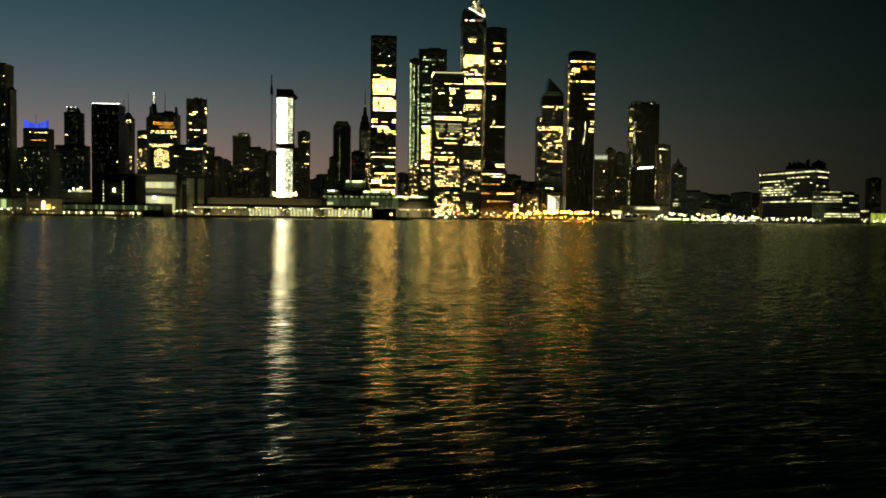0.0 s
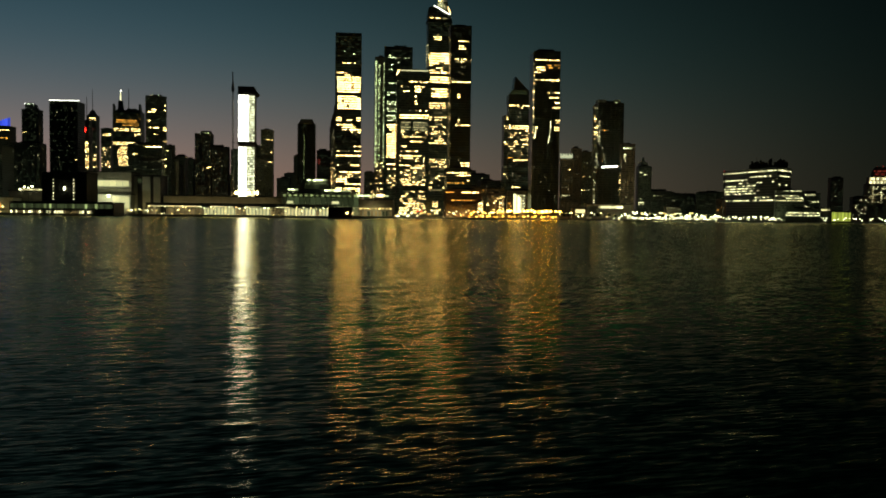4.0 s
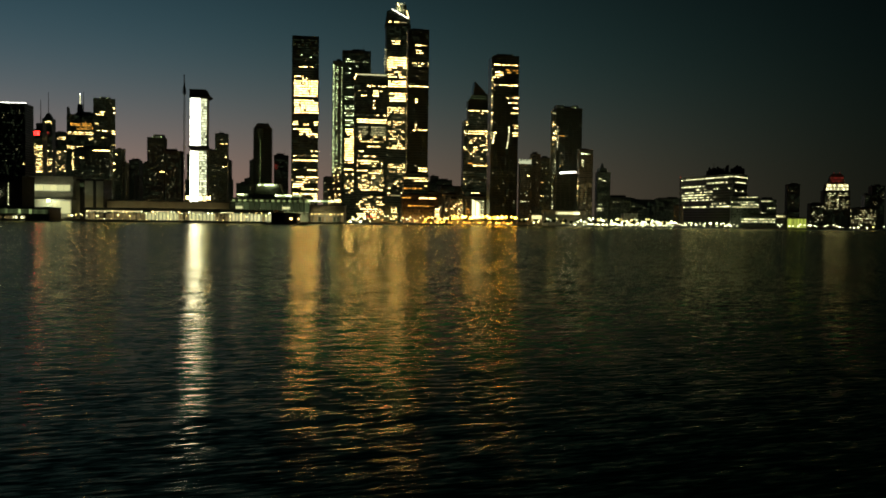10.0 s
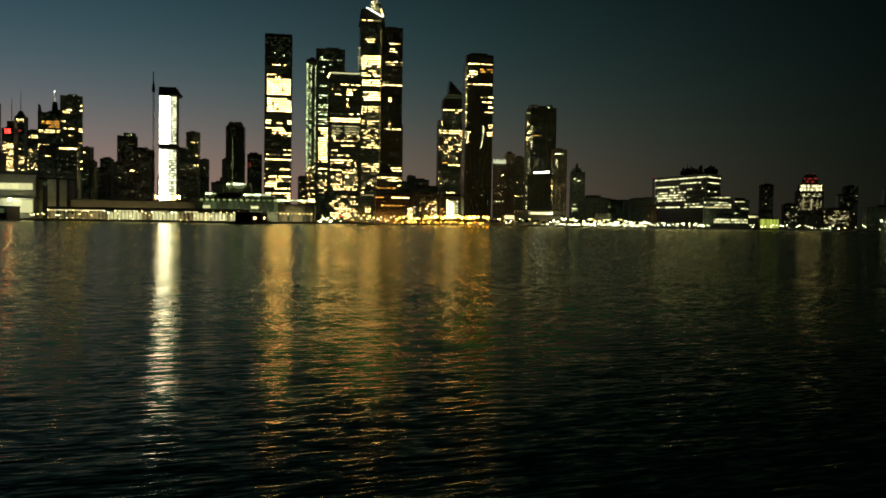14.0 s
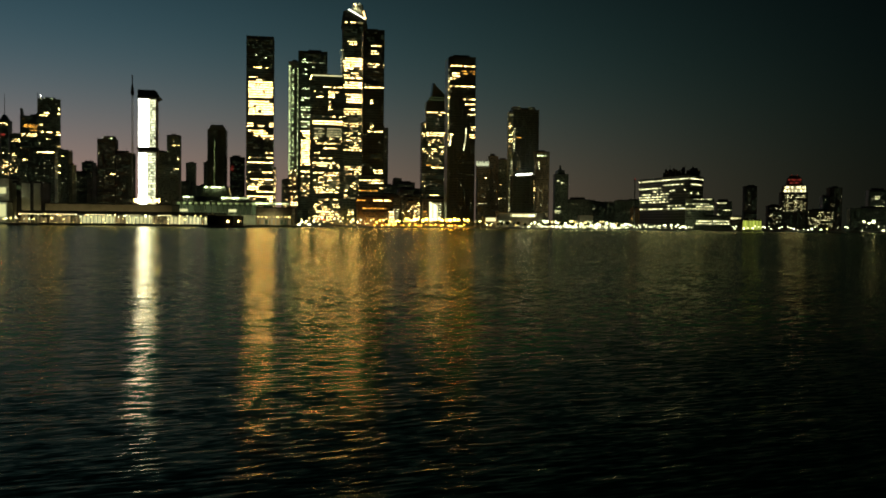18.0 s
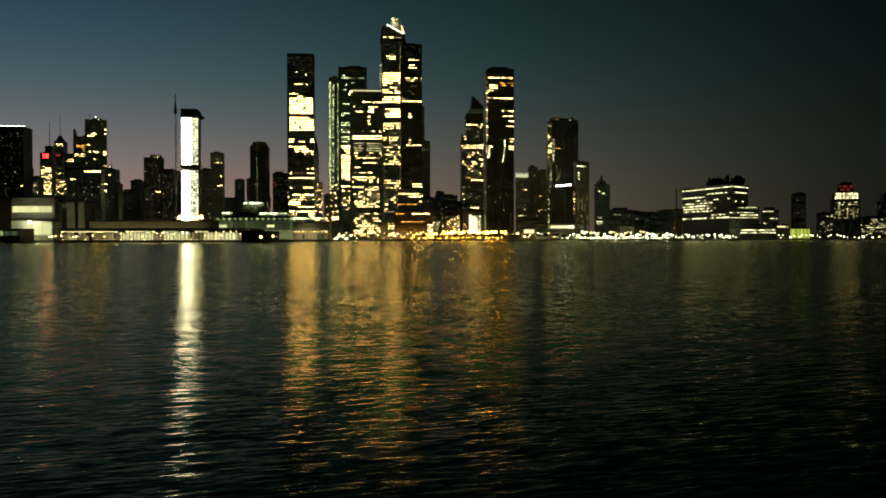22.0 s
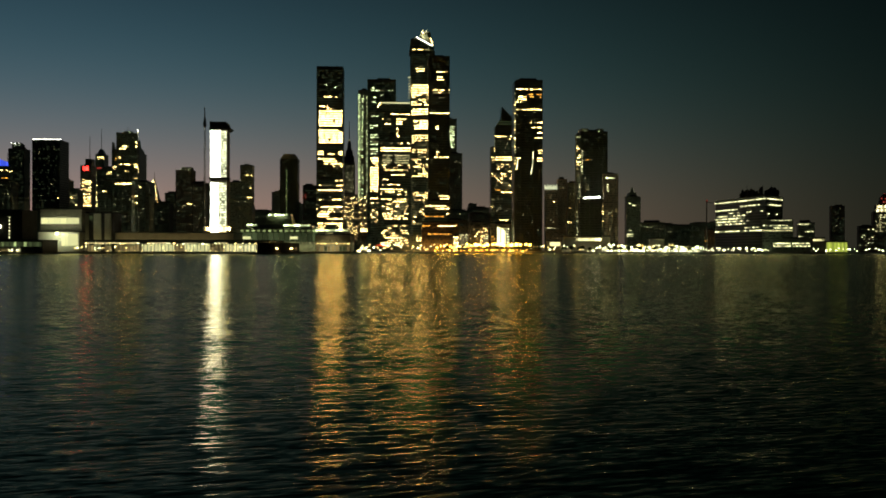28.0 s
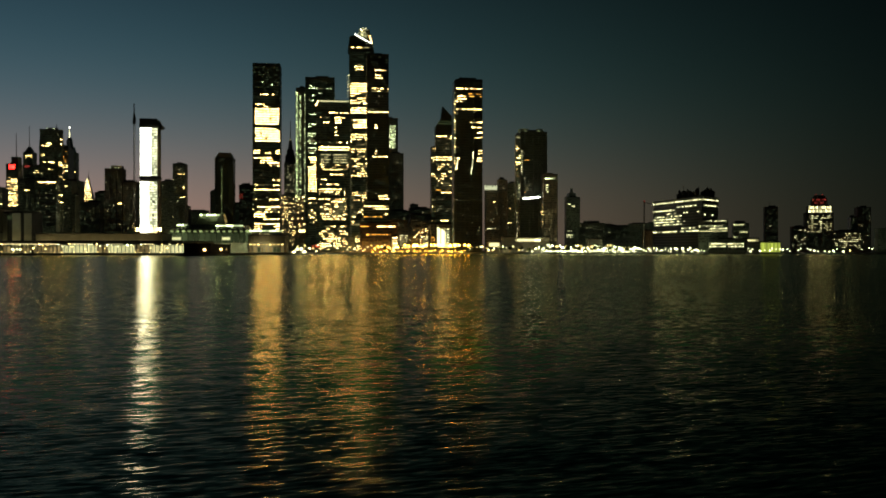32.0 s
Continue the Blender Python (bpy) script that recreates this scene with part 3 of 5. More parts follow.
lights(a2_twr, [(155, 176, 0.36, 0.53, 0.5, "w"), (150, 154, 0.26, 0.96, 0.75, "w"), (91, 150, 0, 1, 0.03, "w"), (86, 93, 0.54, 0.99, 0.8, "w")])
a3_twr = tower('podium_block', 'low podium block with amber lit floors', 58.2, 1378.3, 39.9, 30, 80.1, 4.2, 'glass')
lights(a3_twr, [(73, 77, 0, 0.98, 1, "w"), (66, 72, 0.31, 0.98, 0.9, "w"), (60, 65, 0.84, 0.98, 1, "w"), (56, 59, 0, 0.89, 0.6, "o")])
a4_twr = tower('podium_block', 'wide amber lit masonry podium', 55.9, 1332.5, 57.0, 30, 44.0, 4.2, 'brick')
lights(a4_twr, [(37, 41, 0, 0.22, 0.9, "o"), (37, 41, 0.45, 0.94, 0.9, "w"), (26, 30, 0.16, 0.81, 0.9, "o"), (8, 22, 0, 1, 0.12, "o")])
a5_twr = tower('low_block', 'small block with a bright lit front', 105.1, 1299.6, 8.3, 20, 22.0, 4, 'stone')
lights(a5_twr, [(10, 22, 0.1, 0.9, 0.9, "n")])
lo26_twr = tower('low_block', 'dark old mid-rise with lit ground floors', 130.0, 1598.3, 39.8, 40, 70.0, 3.6, 'stone')
lights(lo26_twr, [(12, 67, 0, 1, 0.14, "w"), (48, 53, 0, 0.42, 0.8, "o")])
lo27_twr = tower('low_block', 'dark domed old building on the skyline', 127.6, 1999.2, 17.6, 30, 110.1, 3.6, 'stone')
lo28_twr = tower('low_block', 'waterfront mid-rise block with lit lower floors', 133.9, 1399.2, 18.7, 25, 40.0, 3.8, 'stone')
lights(lo28_twr, [(8, 37, 0, 1, 0.3, "w")])
esb2_twr = tower('stepped_tower', 'dark stepped tower with a lit upper corner', 53.5, 1948.0, 45.2, 30, 303.1, 4, 'stone')
lights(esb2_twr, [(236, 288, 0.57, 0.89, 0.8, "c")])
esb3_twr = tower('stepped_tower', 'dark lower tower beside a taller one', 82.6, 1938.7, 29.2, 30, 222.1, 4, 'stone')
lights(esb3_twr, [(109, 218, 0, 1, 0.05, "w")])
d_twr = tower('pointed_tower', 'glass tower with a pointed wedge top', 176.0, 1545.2, 41.6, 16, 211.4, 4.2, 'glass')
lights(d_twr, [(206, 211, 0, 0.97, 0.95, "w"), (201, 206, 0.39, 0.9, 0.6, "w"), (174, 201, 0.0, 1, 0.15, "w"), (165, 172, 0, 1, 0.9, "w"), (113, 165, 0, 1, 0.22, "w"), (110, 114, 0, 0.94, 0.7, "o")])
lights(d_twr, [(104, 109, 0.25, 0.94, 1, "w"), (60, 102, 0, 1, 0.14, "w"), (54, 58, 0.19, 0.71, 0.8, "w")])
dl_twr = tower('pointed_tower', 'lower glass wing of a pointed tower', 168.7, 1551.5, 10.7, 22, 188.6, 4.2, 'glass')
lights(dl_twr, [(180, 187, 0, 1, 0.5, "w"), (163, 174, 0, 1, 0.7, "w"), (55, 163, 0, 1, 0.22, "w")])
d2_twr = tower('lit_atrium', 'low block with a bright white glass wall', 165.5, 1438.2, 41.9, 20, 45.4, 4.5, 'stone')
lights(d2_twr, [(11, 42, 0.26, 0.62, 1, "nd"), (11, 42, 0.64, 0.74, 1, "nd"), (9, 29, 0, 0.17, 0.5, "o")])
c_twr = tower('glass_tower', 'black rounded glass tower with lit top floors', 206.2, 1406.1, 42.9, 20, 280.7, 4.2, 'black')
lights(c_twr, [(264, 268, 0, 0.28, 1, "n"), (263, 266, 0.33, 1, 0.8, "w"), (254, 260, 0.46, 0.96, 0.8, "o"), (249, 255, 0.06, 0.38, 1, "n"), (245, 248, 0, 0.36, 0.8, "w"), (233, 237, 0.38, 1.0, 0.9, "w")])
lights(c_twr, [(229, 233, 0, 0.36, 0.6, "w"), (216, 229, 0, 1, 0.06, "w"), (210, 213, 0.49, 0.76, 0.6, "w"), (210, 213, 0.8, 1, 1, "n"), (203, 207, 0.49, 1, 0.85, "w"), (193, 197, 0.81, 1, 1, "n")])
lights(c_twr, [(185, 189, 0.5, 1, 0.85, "w"), (161, 166, 0.83, 1, 0.8, "w"), (149, 157, 0.79, 1, 0.9, "n"), (152, 157, 0, 0.15, 1, "n"), (136, 144, 0, 0.06, 1, "n"), (27, 184, 0, 1, 0.015, "w")])
s_twr = tower('apartment_block', 'mid-rise block below a white rooftop sign', 255.5, 1422.1, 21.1, 10, 101.2, 3.4, 'stone')
lights(s_twr, [(18, 95, 0, 1, 0.08, "w"), (38, 41, 0.12, 1, 0.8, "nd"), (82, 85, 0.55, 1, 0.7, "w")])
s2_twr = tower('apartment_block', 'brown mid-rise block with scattered lit windows', 278.0, 1439.3, 15.2, 10, 120.2, 3.4, 'stone')
lights(s2_twr, [(18, 111, 0, 1, 0.09, "w")])
s3_twr = tower('apartment_block', 'dark mid-rise block beside a tower', 294.9, 1444.1, 21.2, 10, 114.9, 3.4, 'dark')
lights(s3_twr, [(18, 111, 0, 1, 0.08, "w"), (72, 75, 0.09, 0.28, 1, "w"), (49, 52, 0, 0.3, 0.8, "w")])
e_twr = tower('residential_tower', 'tall dark tower with lit corner windows', 305.3, 1364.1, 43.2, 14, 189.9, 3.6, 'black')
lights(e_twr, [(122, 161, 0.02, 0.09, 0.8, "nd"), (120, 156, 0, 0, 0.5, "nd"), (143, 146, 0.14, 0.47, 0.7, "o"), (83, 181, 0, 1, 0.03, "w"), (94, 107, 0.16, 0.34, 0.5, "o")])
el_twr = tower('residential_tower', 'slim corner wing with lit windows', 298.8, 1363.7, 7.0, 8, 184.7, 3.6, 'dark')
lights(el_twr, [(181, 185, 0, 0.86, 1, "nd"), (120, 171, 0, 1, 0.3, "w"), (92, 111, 0.42, 1, 0.7, "nd"), (41, 92, 0, 1, 0.3, "nd"), (22, 41, 0.1, 1, 0.9, "nd")])
p_twr = tower('residential_tower', 'tower with a grid of lit window columns', 337.3, 1330.1, 21.7, 10, 119.6, 3.4, 'stone')
lights(p_twr, [(111, 116, 0.1, 0.79, 0.9, "c"), (92, 105, 0.16, 0.33, 0.9, "nd"), (79, 91, 0, 1, 0.12, "w"), (16, 76, 0.14, 0.32, 0.5, "s"), (16, 76, 0.45, 0.66, 0.5, "s"), (16, 76, 0.79, 0.96, 0.5, "s")])
lights(p_twr, [(16, 76, 0, 1, 0.1, "w")])
blk_twr = tower('office_block', 'black cubic block with a bright roof line', 300.3, 1328.4, 36.8, 16, 80.3, 3.8, 'black')
lights(blk_twr, [(20, 76, 0.92, 1, 0.35, "w")])
q_twr = tower('apartment_tower', 'dark tower with a stepped crown', 389.5, 1423.0, 22.6, 12, 90.3, 3.4, 'dark')
lights(q_twr, [(75, 78, 0.39, 0.66, 1, "nd"), (78, 81, 0.12, 0.3, 1, "nd"), (17, 91, 0, 1, 0.04, "w"), (33, 39, 0, 0.39, 0.5, "nd"), (23, 29, 0, 0.49, 0.8, "nd")])
rb1_twr = tower('low_block', 'low dark block on the far waterfront', 469.5, 1603.9, 45.1, 40, 50.2, 3.6, 'dark', yaw=-10)
lights(rb1_twr, [(20, 41, 0, 1, 0.05, "w")])
rb2_twr = tower('low_block', 'low dark old block on the far waterfront', 563.3, 1755.5, 45.1, 40, 51.5, 3.6, 'dark', yaw=-14)
lights(rb2_twr, [(22, 43, 0, 1, 0.05, "w")])
rb3_twr = tower('low_block', 'low dark warehouse on the far waterfront', 592.6, 1706.1, 50.2, 40, 56.5, 3.6, 'dark', yaw=-14)
lights(rb3_twr, [(22, 47, 0, 1, 0.04, "w")])


def ribbon_block():
    """An old industrial block on a slanting plot: two long faces with ribbon windows, a coping and a roof full of tanks."""
    root = thing("banded_building", "wide old industrial block with bright ribbon windows", "building", 552.2, 1240.3, GROUND)
    far, right, back = (-29.5, 142.1), (38.5, 40.8), (9.0, 182.9)
    plan = [(0, 0), right, back, far]

    def slab(z0, z1, grow):
        cx, cy = 4.5, 91.0
        pts = [(cx + (x - cx) * grow, cy + (y - cy) * grow) for x, y in plan]
        me = bpy.data.meshes.new("slab")
        me.from_pydata([(x, y, z0) for x, y in pts] + [(x, y, z1) for x, y in pts], [], [[0, 1, 5, 4], [1, 2, 6, 5], [2, 3, 7, 6], [3, 0, 4, 7], [4, 5, 6, 7], [3, 2, 1, 0]])
        return me

    part("wall", slab(-1.5, 80.2, 1.0), WALLS["black"], root)
    part("coping", slab(80.2, 81.4, 1.012), TRIM["dark"], root)
    for k in range(1, 19):
        part("floor_band", slab(k * 4.2 - 0.7, k * 4.2 + 0.5, 1.008), TRIM["black"], root)
    rr = random.Random(41)

    def ribbon(a, b, f0, f1, z, share, tall=1.25, tone="nd"):
        """Panes along the face from a to b, between two shares of its length, at one height."""
        a, b = Vector((*a, 0)), Vector((*b, 0))
        way_, span = (b - a).normalized(), (b - a).length
        out = Vector((way_.y, -way_.x, 0))
        u = f0 * span
        while u < f1 * span - 1:
            run = min(rr.uniform(3.0, 5.5), f1 * span - u)
            if rr.random() < share:
                pane_ = pane(root, tone, 0, 1, 0, 0, 1)
                m_ = a + way_ * (u + run / 2) + out * 0.9
                pane_.location = (m_.x, m_.y, z + tall / 2)
                pane_.rotation_euler = (0, 0, math.atan2(way_.y, way_.x))
                pane_.scale = (run - 0.35, 0.3, tall)
            u += run

    for f0, f1, z, share in ((0.0, 1.0, 76.0, 1), (0.0, 0.47, 64.0, 1), (0.52, 0.9, 68.0, 0.9), (0.0, 0.62, 54.5, 0.75), (0.0, 0.6, 50.3, 0.95), (0.0, 0.6, 46.2, 0.9), (0.0, 0.62, 42.0, 0.85), (0.1, 0.5, 58.8, 0.2),
                             (0.0, 0.95, 31.0, 0.75), (0.45, 0.95, 58.8, 0.15), (0.6, 1.0, 46.2, 0.2), (0.5, 0.9, 35.5, 0.3)):
        ribbon(far, (0, 0), f0, f1, z, share)
    for f0, f1, z, share in ((0.0, 0.96, 76.0, 1), (0.1, 0.94, 67.6, 0.9), (0.1, 0.7, 54.5, 0.15), (0.1, 0.6, 42.0, 0.2)):
        ribbon((0, 0), right, f0, f1, z, share)
    # tanks and machine houses in a crowded row
    for q in range(26):
        f = (q + rr.uniform(-0.3, 0.3)) / 25
        x_, y_ = -9 + 41 * f, 78 - 32 * f + rr.uniform(-5, 5)
        w0, up = rr.uniform(1.5, 2.8), rr.uniform(8, 17) * (0.75 if f < 0.15 else 1)
        if q % 2:
            for sx, sy in ((-0.6, -0.6), (0.6, -0.6), (0.6, 0.6), (-0.6, 0.6)):
                rod(root, "tank_leg", STEEL, (x_ + sx * w0, y_ + sy * w0, 80), (x_ + sx * w0, y_ + sy * w0, 81 + up * 0.45), 0.25, 4)
            rod(root, "water_tank", ROOFING, (x_, y_, 81 + up * 0.4), (x_, y_, 81 + up), w0, 10)
            rod(root, "tank_roof", ROOFING, (x_, y_, 81 + up), (x_, y_, 83 + up), w0 + 0.2, 10, 0.1)
        else:
            part("machine_house", loft([(80, x_ - w0, x_ + w0, y_ - 3, y_ + 3), (81 + up * 0.75, x_ - w0, x_ + w0, y_ - 3, y_ + 3)]), ROOFING, root)
    for q in (0.1, 0.55, 0.8):
        rod(root, "roof_mast", STEEL, (-9 + 41 * q, 70 - 30 * q, 80), (-9 + 41 * q, 70 - 30 * q, 101 - 3 * q), 0.3, 5)


ribbon_block()
i2_twr = tower('banded_building', 'low wing with warm lit ribbon windows', 539.0, 1216.0, 39.0, 14, 44.5, 3.6, 'dark', yaw=-18)
lights(i2_twr, [(43, 46, 0.19, 0.94, 0.8, "nd"), (36, 39, 0, 0.84, 0.8, "nd"), (32, 35, 0.37, 0.99, 0.95, "nd"), (27, 30, 0, 0.99, 1, "y2")])
i4_twr = tower('banded_building', 'lower end wing with lit ribbon windows', 612.6, 1278.3, 21.6, 40, 42.8, 3.6, 'dark', yaw=-18)
lights(i4_twr, [(40, 43, 0, 0.71, 0.9, "nd"), (27, 31, 0.4, 1, 0.9, "nd"), (23, 25, 0, 0.3, 0.9, "nd")])
i5_twr = tower('waterfront_block', 'low waterfront hall with two rows of lit windows', 546.5, 1196.0, 47.2, 14, 18.2, 3.6, 'dark', yaw=-18)
lights(i5_twr, [(11, 14, 0, 0.97, 0.9, "nd"), (6, 10, 0, 0.97, 0.85, "nd")])
i3_twr = tower('apartment_block', 'old low brick building beside an industrial block', 482.6, 1302.2, 14.1, 20, 32.0, 3.6, 'brick', yaw=-18)
lights(i3_twr, [(11, 30, 0, 1, 0.1, "o")])
t37_twr = tower('apartment_tower', 'plain dark apartment tower far off', 710.8, 1396.0, 19.2, 30, 73.4, 3.4, 'brick', yaw=-18)
lights(t37_twr, [(33, 71, 0, 1, 0.03, "w")])
j_twr = tower('crowned_tower', 'stepped hotel tower with a lit crown band', 816.5, 1476.0, 43.5, 30, 67.5, 3.4, 'brick', yaw=-18)
lights(j_twr, [(34, 65, 0.05, 0.95, 0.22, "y2"), (57, 66, 0.1, 0.9, 0.6, "nd"), (34, 57, 0.2, 0.27, 0.8, "y2"), (34, 57, 0.52, 0.58, 0.8, "nd"), (34, 57, 0.74, 0.8, 0.7, "y2")])
j2_twr = tower('apartment_block', 'wide lower block with scattered lit windows', 796.0, 1484.2, 27.4, 30, 43.7, 3.4, 'brick', yaw=-18)
lights(j2_twr, [(10, 42, 0, 1, 0.2, "nd")])
j3_twr = tower('apartment_block', 'dark low block with a few lit windows', 861.1, 1479.8, 31.2, 30, 28.0, 3.4, 'dark', yaw=-18)
lights(j3_twr, [(10, 26, 0, 1, 0.15, "w")])
t39_twr = tower('apartment_tower', 'dim brown tower with faint lit windows', 922.6, 1503.2, 20.8, 30, 78.4, 3.4, 'brick', yaw=-18)
lights(t39_twr, [(16, 74, 0, 1, 0.07, "w"), (47, 51, 0.09, 0.35, 0.5, "s")])
t39b_twr = tower('apartment_block', 'dark block beside a dim brown tower', 914.5, 1511.4, 9.4, 30, 61.8, 3.4, 'dark', yaw=-18)
lights(t39b_twr, [(17, 57, 0, 1, 0.08, "w")])
t42_twr = tower('apartment_block', 'dark waterfront apartment block with few lit windows', 878.9, 1361.7, 68.4, 30, 37.6, 3.4, 'dark', yaw=-20)
lights(t42_twr, [(8, 35, 0, 1, 0.06, "w")])
end_low = tower('apartment_block', 'low warm-lit block near a stepped hotel', 852.0, 1450.0, 42.0, 25, 36.0, 3.4, 'brick', yaw=-18)
lights(end_low, [(6, 33, 0, 1, 0.3, "y2"), (18, 24, 0.2, 0.9, 0.5, "nd")])
end_hall = tower('waterfront_block', 'low waterfront block with scattered lit windows', 902.0, 1392.0, 44.0, 18, 20.0, 3.6, 'dark', yaw=-20)
lights(end_hall, [(4, 17, 0, 1, 0.4, "nd")])
end_twr = tower('apartment_tower', 'dark far tower with a few white lights', 985.0, 1482.0, 32.0, 25, 74.0, 3.4, 'dark', yaw=-20)
lights(end_twr, [(10, 70, 0, 1, 0.08, "w"), (58, 64, 0.2, 0.6, 0.8, "nd"), (44, 48, 0.3, 0.8, 0.7, "nd")])
inf0_twr = tower('office_block', 'dark mid-rise office block with lit rows', -808.7, 1899.0, 23.7, 30, 158.5, 4, 'glass')
lights(inf0_twr, [(99, 144, 0, 1, 0.4, "w")])
inf1_twr = tower('office_block', 'dark office block with lit lower rows', -770.5, 1879.3, 16.6, 30, 137.2, 4, 'glass')
lights(inf1_twr, [(98, 130, 0, 1, 0.2, "w")])
inf2_twr = tower('apartment_block', 'dark stepped block below a spire tower', -548.4, 1698.7, 31.5, 30, 137.7, 3.6, 'dark')
lights(inf2_twr, [(51, 133, 0, 1, 0.07, "w")])
far_slab = tower('apartment_tower', 'plain dark tower far behind a chamfered one', -518.8, 2726.0, 29.0, 25, 188.6, 3.6, 'dark')
lights(far_slab, [(60, 184, 0, 1, 0.05, "w")])
inf3_twr = tower('apartment_block', 'dark low block between two towers', -495.2, 1648.5, 35.3, 30, 92.8, 3.4, 'dark')
lights(inf3_twr, [(50, 88, 0, 1, 0.08, "w")])
inf4_twr = tower('apartment_block', 'dark narrow mid-rise with a tank', -479.3, 1679.2, 19.4, 30, 114.3, 3.4, 'dark')
lights(inf4_twr, [(51, 110, 0, 1, 0.06, "w")])
inf5_twr = tower('apartment_block', 'dark low block behind the white tower', -434.4, 1719.2, 19.1, 30, 105.9, 3.4, 'dark')
lights(inf5_twr, [(52, 101, 0, 1, 0.06, "w")])
inf6_twr = tower('apartment_block', 'dark low block with a stepped roof', -372.2, 1699.0, 22.0, 30, 129.4, 3.4, 'dark')
lights(inf6_twr, [(51, 123, 0, 1, 0.08, "w")])
inf7_twr = tower('apartment_block', 'brown low block behind the convention hall', -382.8, 1899.1, 21.4, 30, 99.8, 3.4, 'stone')
inf8_twr = tower('apartment_block', 'dark low skyline block behind the hall', -378.9, 1948.0, 45.4, 30, 92.2, 3.4, 'dark')
lights(inf8_twr, [(59, 87, 0, 1, 0.05, "w")])
inf9_twr = tower('apartment_block', 'dark low block beside a black tower', -282.1, 1949.1, 21.6, 30, 107.8, 3.4, 'dark')
lights(inf9_twr, [(59, 103, 0, 1, 0.05, "w")])
inf10_twr = tower('apartment_block', 'dark low skyline block between glass towers', 81.0, 1897.6, 55.1, 30, 89.6, 3.4, 'dark')
lights(inf10_twr, [(46, 86, 0, 1, 0.08, "w")])
inf11_twr = tower('apartment_block', 'dark low block with rooftop spires', 125.2, 1947.8, 49.6, 30, 98.5, 3.4, 'stone')
lights(inf11_twr, [(47, 93, 0, 1, 0.08, "w")])
inf12_twr = tower('apartment_block', 'dark block behind the lit podium', 84.4, 1498.1, 42.9, 30, 54.3, 3.4, 'stone')
lights(inf12_twr, [(7, 51, 0, 1, 0.16, "w"), (7, 29, 0.5, 1, 0.6, "nd")])
inf13_twr = tower('apartment_block', 'low block with lit floors on the amber shore', 129.6, 1448.6, 31.5, 25, 48.8, 3.4, 'stone')
lights(inf13_twr, [(7, 47, 0, 1, 0.18, "w"), (11, 28, 0.6, 1, 0.7, "nd")])
inf14_twr = tower('apartment_block', 'dark low block on the far shore', 426.1, 1505.4, 44.2, 30, 50.0, 3.4, 'dark', yaw=-14)
lights(inf14_twr, [(22, 47, 0, 1, 0.04, "w")])
inf15_twr = tower('apartment_block', 'dark low block on the far shore', 487.6, 1555.1, 42.1, 30, 46.6, 3.4, 'dark', yaw=-14)
lights(inf15_twr, [(23, 44, 0, 1, 0.04, "w")])
inf16_twr = tower('apartment_block', 'dark low block beside a derrick', 501.0, 1454.9, 35.3, 30, 47.6, 3.4, 'dark', yaw=-16)
lights(inf16_twr, [(22, 44, 0, 1, 0.04, "w")])
inf17_twr = tower('apartment_block', 'narrow dark block between glass towers', -101.6, 1699.0, 23.6, 30, 87.4, 3.6, 'stone')
lights(inf17_twr, [(33, 83, 0, 1, 0.15, "w")])
inf18_twr = tower('apartment_block', 'pale narrow block beside a glass tower', -80.4, 1559.4, 13.2, 20, 65.7, 3.6, 'stone')
lights(inf18_twr, [(20, 61, 0, 1, 0.2, "w")])

# ---- crowns, masts and signs of the towers ----
def front(root, x, z):
    """The place, on the front of a tower, of a point at x and height z in the world."""
    return (x - root.location.x) / math.cos(root.rotation_euler.z), z - GROUND


def glowbar(root, colour, x0, z0, x1, z1, thick, y=-0.5, name="light_strip"):
    """A straight lit bar on a tower's front between two points of the world."""
    (a, c), (b, d) = front(root, x0, z0), front(root, x1, z1)
    ob = rod(root, name, LIGHT[colour], (a, y, c), (b, y, d), thick / 2, 4)
    return ob


def front_prism(root, name, mat, pts, y0, y1):
    return part(name, prism([front(root, x, z) for x, z in pts], y0, y1), mat, root)


# blue crown with raised corners
for k in range(9):
    xa = -1102.6 + k * 6.95
    up = abs(k - 4) * 2.6
    front_prism(blue_twr, "crown_panel", LIGHT["b"], [(xa, 217.5), (xa + 6.4, 217.5), (xa + 6.4, 229 + up), (xa, 229 + up)], 1, 2)
rod(blue_twr, "mast", STEEL, (SIZE[blue_twr][0] * 0.45, 10, 216), (SIZE[blue_twr][0] * 0.45, 10, 252), 0.6)

# lit roof edge of the broad slab
glowbar(m_twr, "x", -619.7, 192.4, -571.4, 192.4, 0.9, name="roof_edge_light")

# stepped top of the slim tower
w_ = SIZE[t4_twr][0]
part("roof_step", loft([(181, w_ * 0.15, w_ * 0.75, 3, 20), (190.5, w_ * 0.15, w_ * 0.75, 3, 20), (193.5, w_ * 0.3, w_ * 0.6, 5, 16)]), WALLS["dark"], t4_twr)
for u in (0.18, 0.42, 0.7):
    glowbar(t4_twr, "x", t4_twr.location.x + w_ * u, 193.0, t4_twr.location.x + w_ * u + 1, 193.0, 1.0, name="roof_light")

